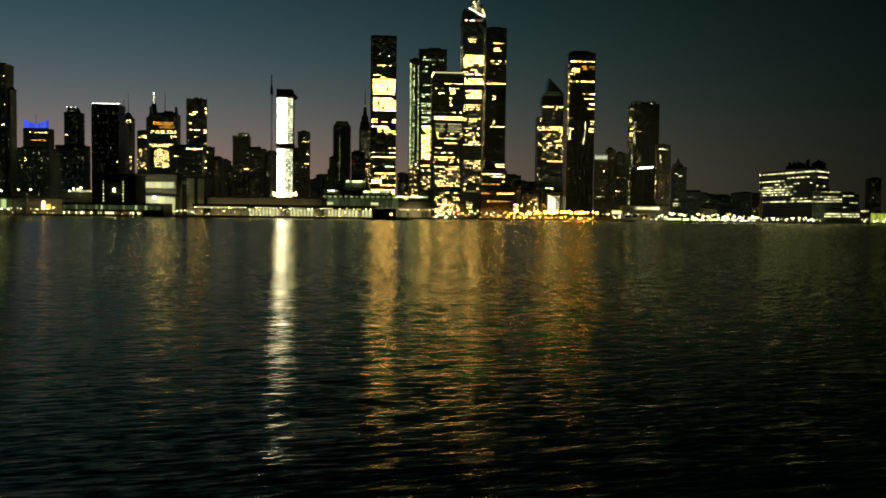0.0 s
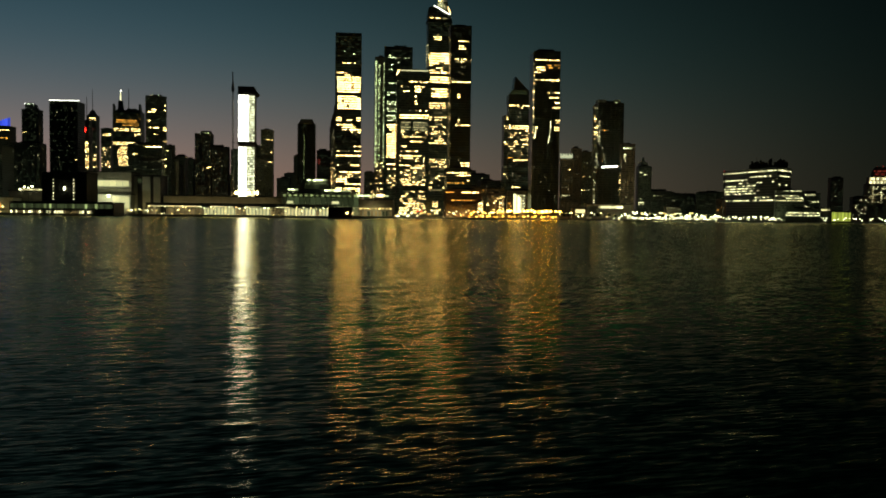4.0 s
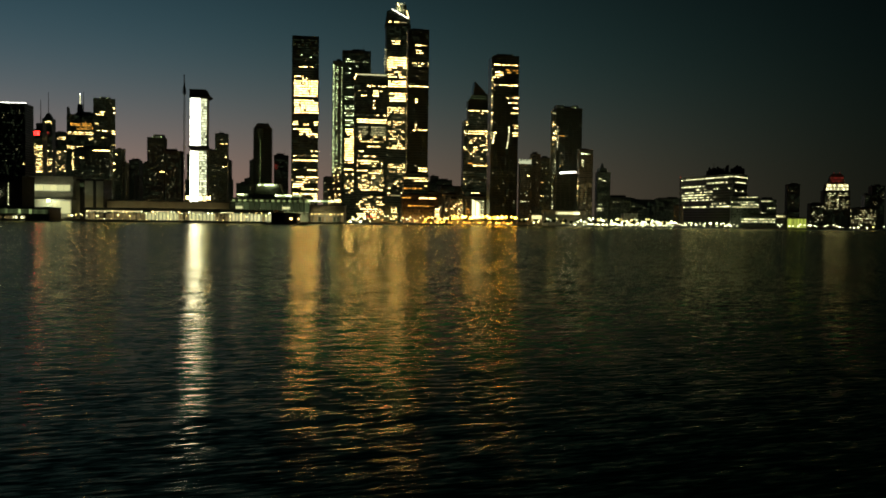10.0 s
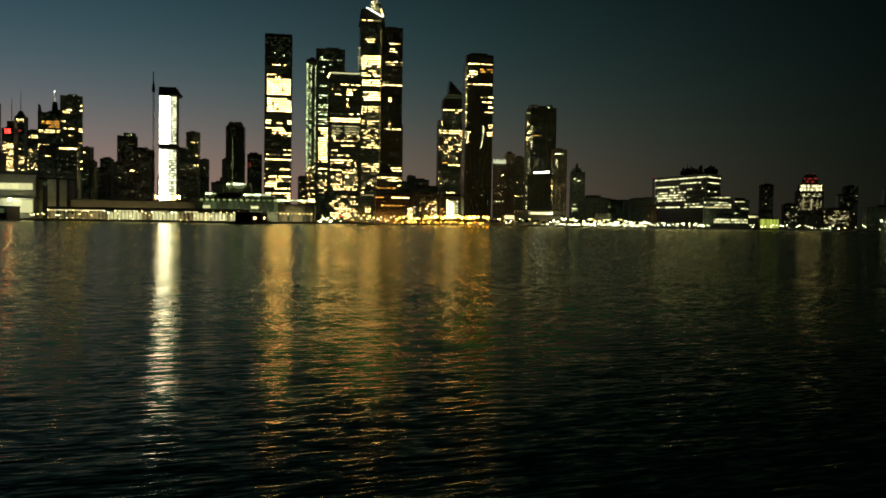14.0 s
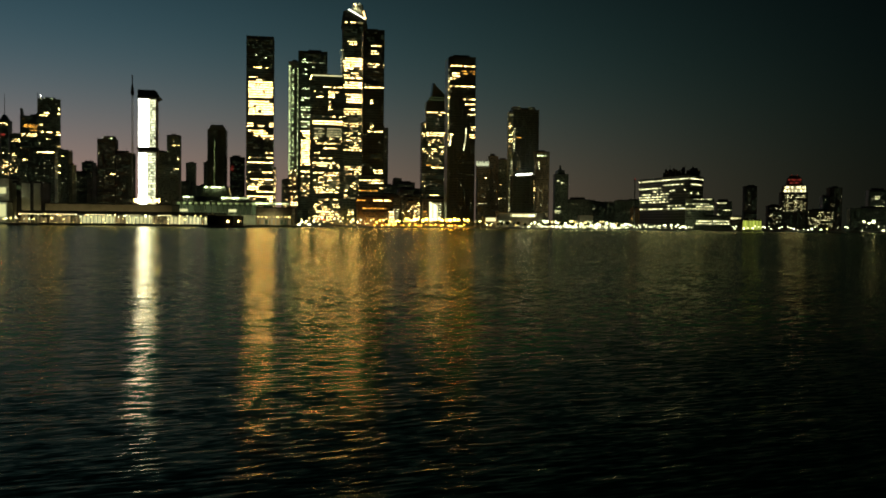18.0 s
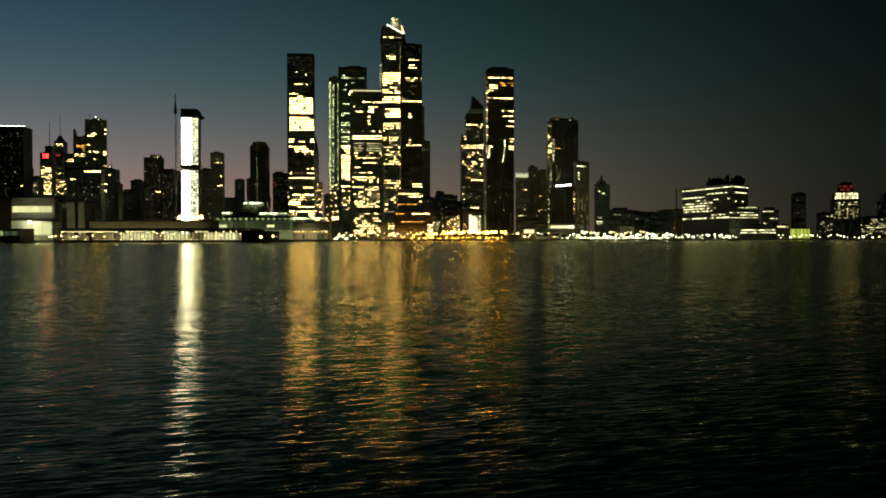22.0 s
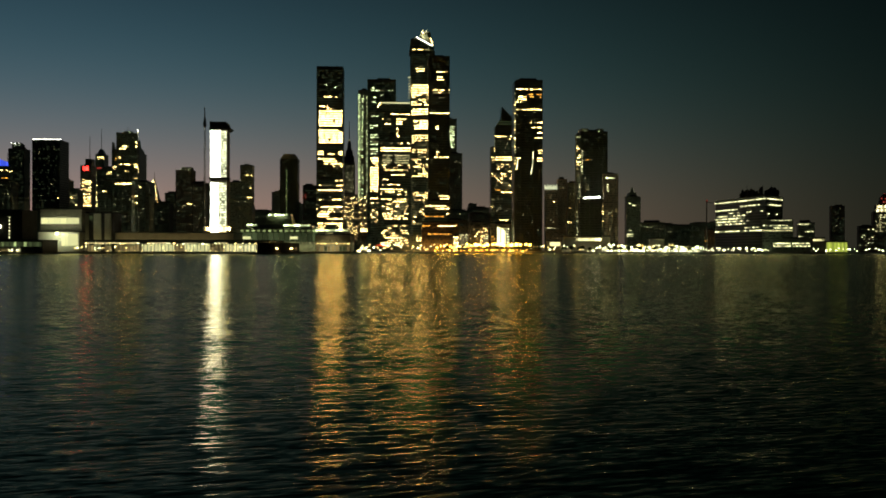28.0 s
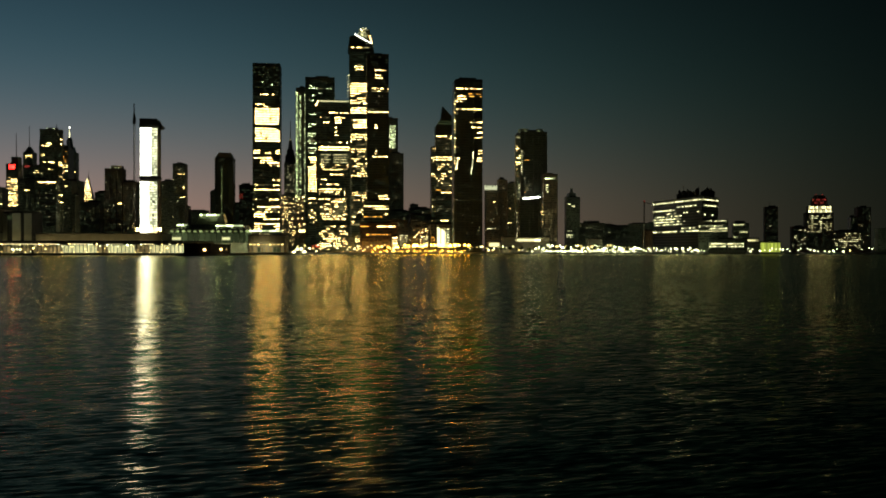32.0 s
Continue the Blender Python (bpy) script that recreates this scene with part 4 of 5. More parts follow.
# masts of the two towers behind
w_ = SIZE[nyt_twr][0]
part("roof_step", loft([(258.7 - 2, 2, w_ - 2, 2, 26), (267.8, w_ * 0.25, w_ * 0.7, 8, 20), (272.4, w_ * 0.35, w_ * 0.6, 10, 18)]), WALLS["dark"], nyt_twr)
rod(nyt_twr, "mast", STEEL, (w_ * 0.45, 14, 267.8), (w_ * 0.45, 14, 327.2), 1.0, r2=0.4)
glowbar(nyt_twr, "rd", -878, 222.0, -866, 222.0, 5, name="red_sign")
w_ = SIZE[redt_twr][0]
rod(redt_twr, "mast", STEEL, (w_ * 0.7, 12, 203.0), (w_ * 0.7, 12, 273.9), 1.2, r2=0.5)
part("roof_block", loft([(203.0 - 2, w_ * 0.4, w_, 3, 25), (218.7, w_ * 0.4, w_, 3, 25)]), WALLS["dark"], redt_twr)
part("sign_board", boxes([(w_ * 0.22, w_ * 0.8, -1.2, -0.6, 188.5, 201.7)]), ROOFING, redt_twr)
for k in range(4):
    u = w_ * (0.26 + 0.13 * k)
    part("sign_bar", boxes([(u, u + w_ * 0.1, -1.6, -1.25, 189.8, 199.7)]), LIGHT["r"], redt_twr)

for q in range(3):
    glowbar(red_twr, "rd", -185.3 + q * 2.6, 98.4 + q % 2, -185.3 + q * 2.6, 109.3, 0.5, name="red_sign_bar")

# glass spire
w_ = SIZE[k_twr][0]
for u0, u1, up in ((0.0, 0.05, 190), (0.94, 1.0, 190)):
    part("corner_fin", loft([(228.0, w_ * u0, w_ * u1, 0, 20), (244.7, w_ * u0, w_ * u1, 0, 8)]), WALLS["glass"], k_twr)
w_ = SIZE[ks_twr][0]
part("spire_base", loft([(320, w_ * 0.1, w_ * 0.9, 4, 26), (341, w_ * 0.22, w_ * 0.8, 4, 20), (341, w_ * 0.3, w_ * 0.72, 5, 16), (371.6, w_ * 0.36, w_ * 0.64, 6, 13)]), WALLS["glass"], ks_twr)
rod(ks_twr, "spire", LIGHT["nd"], (w_ * 0.5, 9, 371.6), (w_ * 0.5, 9, 402.0), 0.8, r2=0.4)
rod(ks_twr, "spire_tip", LIGHT["x"], (w_ * 0.5, 9, 402.0), (w_ * 0.5, 9, 406.7), 1.8)
w_ = SIZE[k_twr][0]
rod(k_twr, "mast", STEEL, (w_ * 0.52, 14, 228.0), (w_ * 0.52, 14, 280.8), 1.0, r2=0.5)
part("roof_block", loft([(228.0 - 2, w_ * 0.42, w_ * 0.85, 6, 40), (235.8, w_ * 0.5, w_ * 0.8, 8, 36)]), WALLS["dark"], k_twr)

# roof lights of plain slabs
for ob, ws in ((h_twr, (0.3, 0.62)), (n_twr, (0.3, 0.6, 0.8)), (slab_w_twr, (0.55, 0.8)), (e_twr, (0.2, 0.7))):
    w_, z_ = SIZE[ob][0], max(c.bound_box[6][2] for c in ob.children if c.name.startswith("wall"))
    for u in ws:
        rod(ob, "roof_light", LIGHT["c"], (w_ * u, 0.5, z_ + 1), (w_ * u, 0.5, z_ + 1.9), 0.5)
part("roof_step", loft([(140.4 - 2, 9, 26, 2, 20), (145.4, 9, 26, 2, 20)]), WALLS["stone"], n_twr)

# chamfered black tower
w_ = SIZE[g_twr][0]
part("chamfered_top", loft([(165.2 - 2, 0, w_, 0, 28), (168.3, w_ * 0.1, w_ * 0.92, 2, 26), (173.4, w_ * 0.18, w_ * 0.82, 3, 24)]), WALLS["dark"], g_twr)
for z in range(int(66.3), int(143.6), 4):
    pane(g_twr, "y", w_ * 0.36, w_ * 0.36 + 0.9, -0.4, z, z + 1.6, name="stair_light")

# the art deco tower with a spire, far behind
deco = tower("deco_tower", "slender old stepped skyscraper with a tall spire", -306.7, 2871, -267.7 - -306.7, 40, 302.1 - 1.8, 4, "stone", roof=False)
lights(deco, [(162.5, 292.5, 0.05, 0.95, 0.3, "ws"), (47.8, 162.5, 0, 1, 0.2, "ws")])
w_ = SIZE[deco][0]
c_ = w_ / 2
part("upper_steps", loft([(302.1 - 3, 2, w_ - 2, 2, 36), (323.1, 3.5, w_ - 3.5, 4, 34), (325.0, 7, w_ - 7, 6, 32), (342.3, 8, w_ - 8, 8, 30),
                          (346.1, 12, w_ - 12, 12, 26), (369.0, c_ - 5.5, c_ + 5.5, 14, 24), (378.6, c_ - 3.5, c_ + 3.5, 15, 22)]), WALLS["stone"], deco)
rod(deco, "spire", STEEL, (c_, 18, 378.6), (c_, 18, 443.6), 2.0, 8, 0.6)
rod(deco, "spire_light", LIGHT["y2"], (c_, 15, 376.7), (c_, 15, 380.5), 2.2)
wing = tower("deco_wing", "broad lower wing of an old stepped skyscraper", -314.3, 2860, -253.7 - -314.3, 40, 190.5 - 1.8, 4, "stone")
lights(wing, [(20, 184.8, 0, 1, 0.2, "w")])

# the sparkling tapered crown, farthest off
chrome = tower("needle_tower", "far old skyscraper with a white lit tapered crown", -1291.1, 3640, 45.3, 40, 222.9 - 1.8, 4, "stone", roof=False)
w_ = SIZE[chrome][0]
c_ = w_ / 2
part("tapered_crown", loft([(222.9 - 2, 3, w_ - 3, 3, 36), (252.0, 8, w_ - 8, 8, 30), (281.0, c_ - 7, c_ + 7, 13, 25), (314.8, c_ - 1.5, c_ + 1.5, 17, 20)]), STEEL, chrome)
rod(chrome, "needle", STEEL, (c_, 18, 312.4), (c_, 18, 343.8), 1.2, 6, 0.3)
for row in range(9):
    half = (w_ / 2 - 4) * (1 - row / 9.3)
    z = 225.4 + row * (312.4 - 225.4) / 9
    for s_ in range(-2, 3):
        if half > 4 or s_ == 0:
            pane(chrome, "n" if (row + s_) % 2 else "nd", c_ + s_ * half * 0.42 - 1.3, c_ + s_ * half * 0.42 + 1.3, -1.0, z, z + 5.5, name="crown_light")
lights(chrome, [(198.8, 222.9, 0, 1, 0.6, "w")])

# bright roof line of the black glass tower
glowbar(u_twr, "nd", -25.5, 258.2, 25.6, 258.2, 2.0, name="roof_edge_light")
glowbar(u_twr, "n", -29.4, 250.2, -25.5, 258.2, 1.6, name="roof_edge_light")

# slanted summit of the tallest tower
front_prism(a_twr, "summit", WALLS["glass"], [(22.8, 351.8), (66.6, 351.8), (66.4, 361.9), (34.7, 378.0), (25.6, 375.0)], 0, 33)
front_prism(a_twr, "summit_peak", TRIM["glass"], [(44.1, 372.2), (63.6, 363.1), (60.1, 390.3), (52.0, 389.3), (41.8, 385.3)], 8, 20)
glowbar(a_twr, "x", 34.7, 378.5, 63.4, 363.4, 1.3, name="summit_light")
glowbar(a_twr, "n", 60.1, 377.0, 64.4, 363.9, 1.6, name="summit_light")
glowbar(a_twr, "y2", 41.7, 388.0, 56.9, 389.0, 1.0, y=7, name="summit_light")
glowbar(a_twr, "y2", 43.8, 378.0, 58.0, 380.0, 0.8, y=7, name="summit_light")
glowbar(a_twr, "n", 44.6, 391.0, 47.7, 387.0, 1.0, y=7, name="summit_light")
for q in range(8):
    glowbar(a_twr, "y2", 22.1 - 0.6, 306.2 - q * 5.2, 26.7 - 0.6, 308.2 - q * 5.2, 0.9, y=-0.3)

for q in range(7):
    glowbar(a_twr, "nd", 39.8 + q * 2.6, 380.0 - q * 0.9, 43.8 + q * 1.6, 385.0 + q % 3, 0.35, y=7.4, name="summit_light")
for dx in (-3.5, 4.0):
    glowbar(a_twr, "nd", 50.8, 388.1, 50.8 + dx, 394.1, 0.5, y=9, name="summit_finial")
w_ = SIZE[a_twr][0]
# pale corner strips, given a dim glow of their own
for u in (0.0, w_ * 0.86):
    part("corner_strip", loft([(0, u, u + 3.2, -1.0, 0.2), (216.4 - GROUND, u, u + 2.6, -1.0, 0.2)]), LIGHT["tan"], a_twr, "tall pale corner strip with an added dim glow")

# glowing glass walls low on the amber shore
w_ = SIZE[d2_twr][0]
for q in range(6):
    u = w_ * 0.26 + q * 2.5
    pane(d2_twr, "nd", u, u + 2.2, -0.7, 8, 41 - q * 1.4, name="lit_glass_wall")
w_ = SIZE[a5_twr][0]
for q in range(3):
    for z in (3, 8.5, 14):
        pane(a5_twr, "y2", w_ * (0.08 + 0.3 * q), w_ * (0.32 + 0.3 * q), -0.7, z, z + 4.2, name="lit_glass_wall")

# wedge top of the pointed tower
front_prism(d_twr, "wedge", WALLS["glass"], [(175.1, 212.2), (216.2, 212.2), (215.8, 235.2), (187.9, 263.4), (185.2, 240.4), (175.9, 227.8)], 0, 22)
for zz in (236.2, 232.0):
    glowbar(d_twr, "yd", 178.9, zz, 209.5, zz, 1.0)

# curved reflections on the rounded tower, built as glowing bars
for pts in (((233.7, 165.6), (234.0, 154.2), (232.3, 140.8), (230.1, 128.4)),
            ((209.0, 153.2), (207.3, 143.6), (205.5, 136.0))):
    for (xa, za), (xb, zb) in zip(pts, pts[1:]):
        glowbar(c_twr, "nd", xa, za, xb, zb, 1.1, name="light_stroke")
part("rounded_side", loft([(0, -3.4, 0.2, 1, 30), (278.7, -3.4, 0.2, 1, 30), (281.6, -1.0, 0.2, 3, 28)]), WALLS["glass"], c_twr)
for q in range(26):
    if q % 7 != 3:
        z = 143.3 + q * 4.6
        pane(c_twr, "y2" if q % 3 else "n", -2.8, -1.2, 0.85, z, z + 1.6)

# rooftop sign, roof line and small crowns
sign = thing("rooftop_sign", "white lit rooftop sign with dark lettering bars", "sign", 253.4, 1420, 103.0, YAW)
w_ = 274.7 - 253.4
part("lit_panel", boxes([(0, w_, -0.5, 0.3, 1.5, 9.0)]), LIGHT["xb"], sign)
for q in range(4):
    part("lettering_bar", boxes([(2 + q * 5, 4.8 + q * 5, -0.7, -0.52, 6.6 + q % 2 * 0.8, 8.8)]), ROOFING, sign)
for q in (0.15, 0.85):
    part("sign_post", boxes([(w_ * q - 0.3, w_ * q + 0.3, 0.3, 0.9, -1.5, 12)]), STEEL, sign)
glowbar(blk_twr, "x", 305.7, 84.4, 331.0, 86.6, 2.4, name="roof_edge_light")

w_ = SIZE[q_twr][0]
part("crown_step", loft([(91.1 - 2, w_ * 0.2, w_ * 0.8, 3, 20), (97.9, w_ * 0.25, w_ * 0.75, 4, 18), (98.8, w_ * 0.4, w_ * 0.6, 8, 14), (106.6, w_ * 0.45, w_ * 0.55, 9, 12)]), WALLS["dark"], q_twr)
w_ = SIZE[e_twr][0]
for u0, u1, y_ in ((0.02, 0.3, 0), (0.62, 0.86, 0)):
    part("roof_step", loft([(190.7 - 2, w_ * u0, w_ * u1, 1, 20), (195.3, w_ * u0, w_ * u1, 1, 20)]), WALLS["dark"], e_twr)

# crown of the stepped hotel
w_ = SIZE[j_twr][0]
part("crown_body", loft([(66, w_ * 0.06, w_ * 0.95, 1, 26), (80.5, w_ * 0.1, w_ * 0.92, 2, 26), (80.5, w_ * 0.2, w_ * 0.82, 4, 22), (93, w_ * 0.25, w_ * 0.78, 5, 20), (99, w_ * 0.36, w_ * 0.68, 8, 17)]), WALLS["brick"], j_twr)
for q in range(17):
    u = w_ * (0.10 + 0.049 * q)
    pane(j_twr, "nd", u, u + w_ * 0.040, 0.4, 68.6, 73.2, name="crown_light")
    pane(j_twr, "nd", u + w_ * 0.004, u + w_ * 0.036, 0.9, 75.0, 79.0, name="crown_light")
# red panes for the small lights, added to redden the lit cap too
for z in (84.0, 89.5):
    for q in range(7):
        u = w_ * (0.26 + 0.072 * q)
        if (q + int(z)) % 3:
            pane(j_twr, "rd", u, u + w_ * 0.045, 3.6, z, z + 2.4, name="red_crown_light")
for u in (0.40, 0.62):
    rod(j_twr, "finial_light", LIGHT["rd"], (w_ * u, 9, 98), (w_ * u, 9, 100.5), 0.8)

# ---- the white tower being built, and its crane ----
site = thing("unfinished_tower", "unfinished tower wrapped in bright white work lights", "building", -270.2, 1311, GROUND, YAW)
w_ = -245.5 - -270.2
top_ = 187.2 - GROUND
rings = [(-1.5, 0, w_, 0, 24)]
for q in range(1, int(top_ / 4)):
    rings += [(q * 4 - 0.3, 0, w_, 0, 24), (q * 4 - 0.3, -0.5, w_ + 0.5, -0.5, 24.5), (q * 4 + 0.3, -0.5, w_ + 0.5, -0.5, 24.5), (q * 4 + 0.3, 0, w_, 0, 24)]
rings.append((top_ + 4, 0, w_, 0, 24))
part("concrete_frame", loft(rings), CONCRETE, site)
dark_band = (111.6 - GROUND, 117.0 - GROUND)
rnd = random.Random(9)
for q in range(int((33.8 - GROUND) / 4), int(top_ / 4) + 1):
    z = q * 4.0
    if dark_band[0] < z + 2 < dark_band[1]:
        continue
    split = w_ * (0.62 if z > dark_band[1] else 0.5)
    for ua, ub in ((0.2, split * 0.48), (split * 0.5, split)):
        pane(site, "x", ua, ub, -0.75, z - 1.9, z + (1.9 if z > dark_band[1] else 1.3), name="lit_bay")
    cols = max(3, int((w_ - split) / 2.1))
    for col in range(cols):
        if rnd.random() < 0.95:
            ua = split + (w_ - split) * col / cols
            pane(site, "xb", ua + 0.1, ua + (w_ - split) / cols - 0.25, -0.75, z - 1.6, z + rnd.uniform(1.0, 1.5), name="lit_bay")
part("top_cocoon", loft([(top_ + 1, -0.5, w_ + 2, -2, 26), (top_ + 4, -1.0, w_ + 5.5, -3, 27), (top_ + 5, -1.0, w_ + 5.5, -3, 27), (top_ + 7, -0.8, w_ + 2, -2, 26), (201.4 - GROUND, -0.8, w_ - 1, -2, 25)]), ROOFING, site, "dark safety screen round the top floors")
part("refuge_band", loft([(dark_band[0] + 0.5, -1.5, w_ + 1, -1.5, 25), (dark_band[1] - 1, -1.5, w_ + 1, -1.5, 25)]), ROOFING, site)
for q in range(9):
    pane(site, "n", -5 + q * 4.2, -2.5 + q * 4.2, -3, 33.8 - GROUND - rnd.uniform(0, 3), 38.3 - GROUND, name="work_light")

crane = thing("tower_crane", "tall slim tower crane beside an unfinished tower", "crane", -278.3, 1309, GROUND)
zt = 193.8 - GROUND
for sx in (-0.9, 0.9):
    for sy in (-0.9, 0.9):
        rod(crane, "mast_leg", PALE, (sx, sy, -0.5), (sx, sy, zt), 0.22, 4)
for q in range(int(zt / 6)):
    s0 = 1 if q % 2 else -1
    rod(crane, "brace", PALE, (-0.9 * s0, -0.9, q * 6), (0.9 * s0, -0.9, q * 6 + 6), 0.14, 4)
for zz in (113.9 - GROUND, 159.2 - GROUND):
    rod(crane, "wall_tie", PALE, (-3, 0, zz), (9, 0, zz), 0.3, 4)
part("cab", loft([(zt - 1, -1.6, 1.6, -1.6, 1.6), (zt + 3, -2.2, 2.0, -1.8, 1.8), (zt + 12, -1.4, 1.0, -1.2, 1.2), (zt + 16, -0.8, 0.6, -0.8, 0.8)]), STEEL, crane)
for sx in (-0.7, 0.7):
    rod(crane, "jib_chord", STEEL, (sx, 0, zt + 4), (sx * 0.5 - 0.6, 0, 223.0 - GROUND), 0.4, 4)
for q in range(6):
    rod(crane, "jib_brace", STEEL, (-0.7 if q % 2 else 0.7, 0, zt + 5 + q * 4), (0.6 if q % 2 else -0.7, 0, zt + 9 + q * 4), 0.25, 4)
far_crane = thing("derrick", "thin dark derrick on the waterfront", "crane", 459.3, 1208, GROUND)
rod(far_crane, "mast", STEEL, (0, 0, 0), (0, 0, 74.7 - GROUND), 1.1, 6, 0.8)
rod(far_crane, "top_light", LIGHT["rd"], (0, -0.9, 72.3 - GROUND), (0, -0.9, 74.7 - GROUND), 0.9)
rod(far_crane, "arm", STEEL, (-2, 0, 72.3 - GROUND), (9, 0, 70.0 - GROUND), 0.4)

# ---- waterfront halls ----
def block(name, label, x0, x1, y, d, z1, mat, roof=ROOFING, eaves=0.6, category="building", yaw=0.0, z0=None):
    """A low building with a wall, a plinth and a flat roof with eaves; its parts are in metres from its front left foot."""
    root = thing(name, label, category, x0, y, GROUND if z0 is None else z0, yaw)
    w, h = x1 - x0, z1 - root.location.z
    part("wall", loft([(-0.5, 0, w, 0, d), (h * 0.5, 0, w, 0, d), (h, 0, w, 0, d)]), mat, root)
    part("roof", loft([(h, -eaves, w + eaves, -eaves, d + eaves), (h + 0.8, -eaves, w + eaves, -eaves, d + eaves), (h + 1.0, eaves, w - eaves, eaves, d - eaves)]), roof, root)
    SIZE[root] = (w, 4.0, False)
    return root


def world_pane(root, colour, x0, x1, za, zb, y=-0.3, name="lit_window"):
    return pane(root, colour, x0 - root.location.x, x1 - root.location.x, y, za - root.location.z, zb - root.location.z, name=name)


# far left: lit glass hall, low sheds and raised deck
glass_hall = block("glass_hall", "low waterfront hall with a pale green lit glass end", -547.2, -490.4, 960, 30, 20.4, CONCRETE)
for q in range(6):
    xa = -544.5 + q * 6.3
    world_pane(glass_hall, "y" if q < 5 else "yd", xa, xa + 5.8, 7.2, 17.8)
low_shed = block("low_shed", "low beige waterfront shed with a lit doorway", -492.9, -449.2, 965, 30, 19.1, PALE)
world_pane(low_shed, "n", -474.4, -470.4, 6.5, 16.4)
world_pane(low_shed, "o", -469.1, -463.8, 7.2, 12.5)
deck = block("raised_deck", "raised deck with a lit edge above the ferry landing", -463.8, -423.9, 985, 20, 27.2, CONCRETE)
for q in range(9):
    xa = -451.6 + q * 3.1
    world_pane(deck, "y2", xa, xa + 2.6, 27.2, 29.9, name="rail_light")

# ferry landing with two glazed storeys
landing = block("ferry_landing", "long glazed ferry landing with lit windows over the water", -403.0, -297.9, 865, 30, 13.2, STEEL)
rnd = random.Random(21)
nb = 40
xa, xb = -402.4, -298.5
for q in range(nb):
    u0 = xa + (xb - xa) * q / nb
    u1 = u0 + (xb - xa) / nb * 0.86
    world_pane(landing, "yd" if rnd.random() < 0.85 else "y", u0, u1, 7.4, 11.8)
    if rnd.random() < 0.85 and q < nb * 0.8:
        world_pane(landing, "nd" if rnd.random() < 0.7 else "s", u0, u0 + (u1 - u0) * rnd.uniform(0.4, 0.9), max(2.4, 2.4), 4.9, -0.5)
for q in range(14):
    rod(landing, "post", STEEL, ((xb - xa) * q / 13, -1.2, -0.5), ((xb - xa) * q / 13, -1.2, 13.7 - GROUND), 0.25)

# black block with two dotted light columns
black_block = block("vent_block", "black windowless block with two columns of small lights", -390.5, -342.7, 908, 30, 45.6, ROOFING)
for x_ in (-378.2, -356.4):
    for q in range(7):
        z = 38.0 - q * 3.5
        world_pane(black_block, "nd", x_ - 0.35, x_ + 0.35, z - 0.7, z + 0.7, name="marker_light")
rod(black_block, "floodlight", LIGHT["lw"], (-366.2 - black_block.location.x, -1, 27.0 - GROUND), (-366.2 - black_block.location.x, -1, 30.5 - GROUND), 0.8)

# grey block with a lit strip window and a white wall under a floodlight
grey_block = block("grey_block", "grey block with a lit strip window and floodlit white wall", -390.6, -339.5, 1035, 30, 52.8, CONCRETE)
for q in range(6):
    xa = -389.2 + q * (-342.4 - -389.2) / 6
    world_pane(grey_block, "cream", xa, xa + (-342.4 - -389.2) / 6 - 0.25, 35.2, 42.6)
annex = block("white_annex", "low white-walled annex lit by a floodlight", -385.0, -335.3, 1020, 14, 25.0, PALE)
rod(annex, "floodlight", LIGHT["lw"], (-360.5 - annex.location.x, -3.5, 21.5 - GROUND), (-360.5 - annex.location.x, -3.5, 25.0 - GROUND), 2.0)
# the floodlight's bright patch on the wall, as glowing panels
for q in range(5):
    xa = -357.0 + q * 4.1
    world_pane(annex, "cream", xa, xa + 4.0, 8.3, 23.0, name="lit_wall_panel")

# block with beige piers
pier_block = block("pier_block", "dark block with tall beige masonry piers", -343.5, -307.0, 1045, 28, 49.5, ROOFING)
for x0_, x1_ in ((-342.5, -335.3), (-328.9, -319.6), (-315.3, -307.4)):
    part("pier", boxes([(x0_ - pier_block.location.x, x1_ - pier_block.location.x, -1.5, 0, -0.5, 48.1 - GROUND)]), PALE, pier_block)
world_pane(pier_block, "yd", -337.1, -329.9, 40.9, 45.2)

# long hall behind the pier: blank upper wall, lit open ground floor
xa, xb = -305, -158
hall = block("pier_hall", "long concrete pier hall with a blank upper wall", xa, xb, 1050, 40, 24.5, CONCRETE, z0=14.4)
for q in range(31):
    x_ = xa + (xb - xa) * q / 30
    col = thing("hall_column", "square concrete column under the pier hall", "column", x_, 1051, GROUND, group="columns under the pier hall")
    part("shaft", loft([(-0.2, -0.5, 0.5, -0.5, 0.5), (14.4 - GROUND, -0.5, 0.5, -0.5, 0.5)]), CONCRETE, col)
back = block("hall_back_wall", "warm lit wall behind the pier hall columns", xa, xb, 1060, 4, 14.4 - 1.2, PALE)
rnd = random.Random(33)
# warm light on the back wall is put into glowing panels
for q in range(36):
    x_ = xa + 2 + (xb - xa - 6) * q / 36
    if rnd.random() < 0.75:
        world_pane(back, "s", x_, x_ + 3.6, 2.6, 2.6 + rnd.uniform(5, 8.5), -0.4, name="lit_doorway")
    lamp = rod(hall, "ceiling_lamp", LIGHT["ly"], (x_ - xa, 0.6, -0.7 - rnd.uniform(0, 2.5)), (x_ - xa + rnd.uniform(0.6, 2.4), 0.6, -0.7), 0.45)

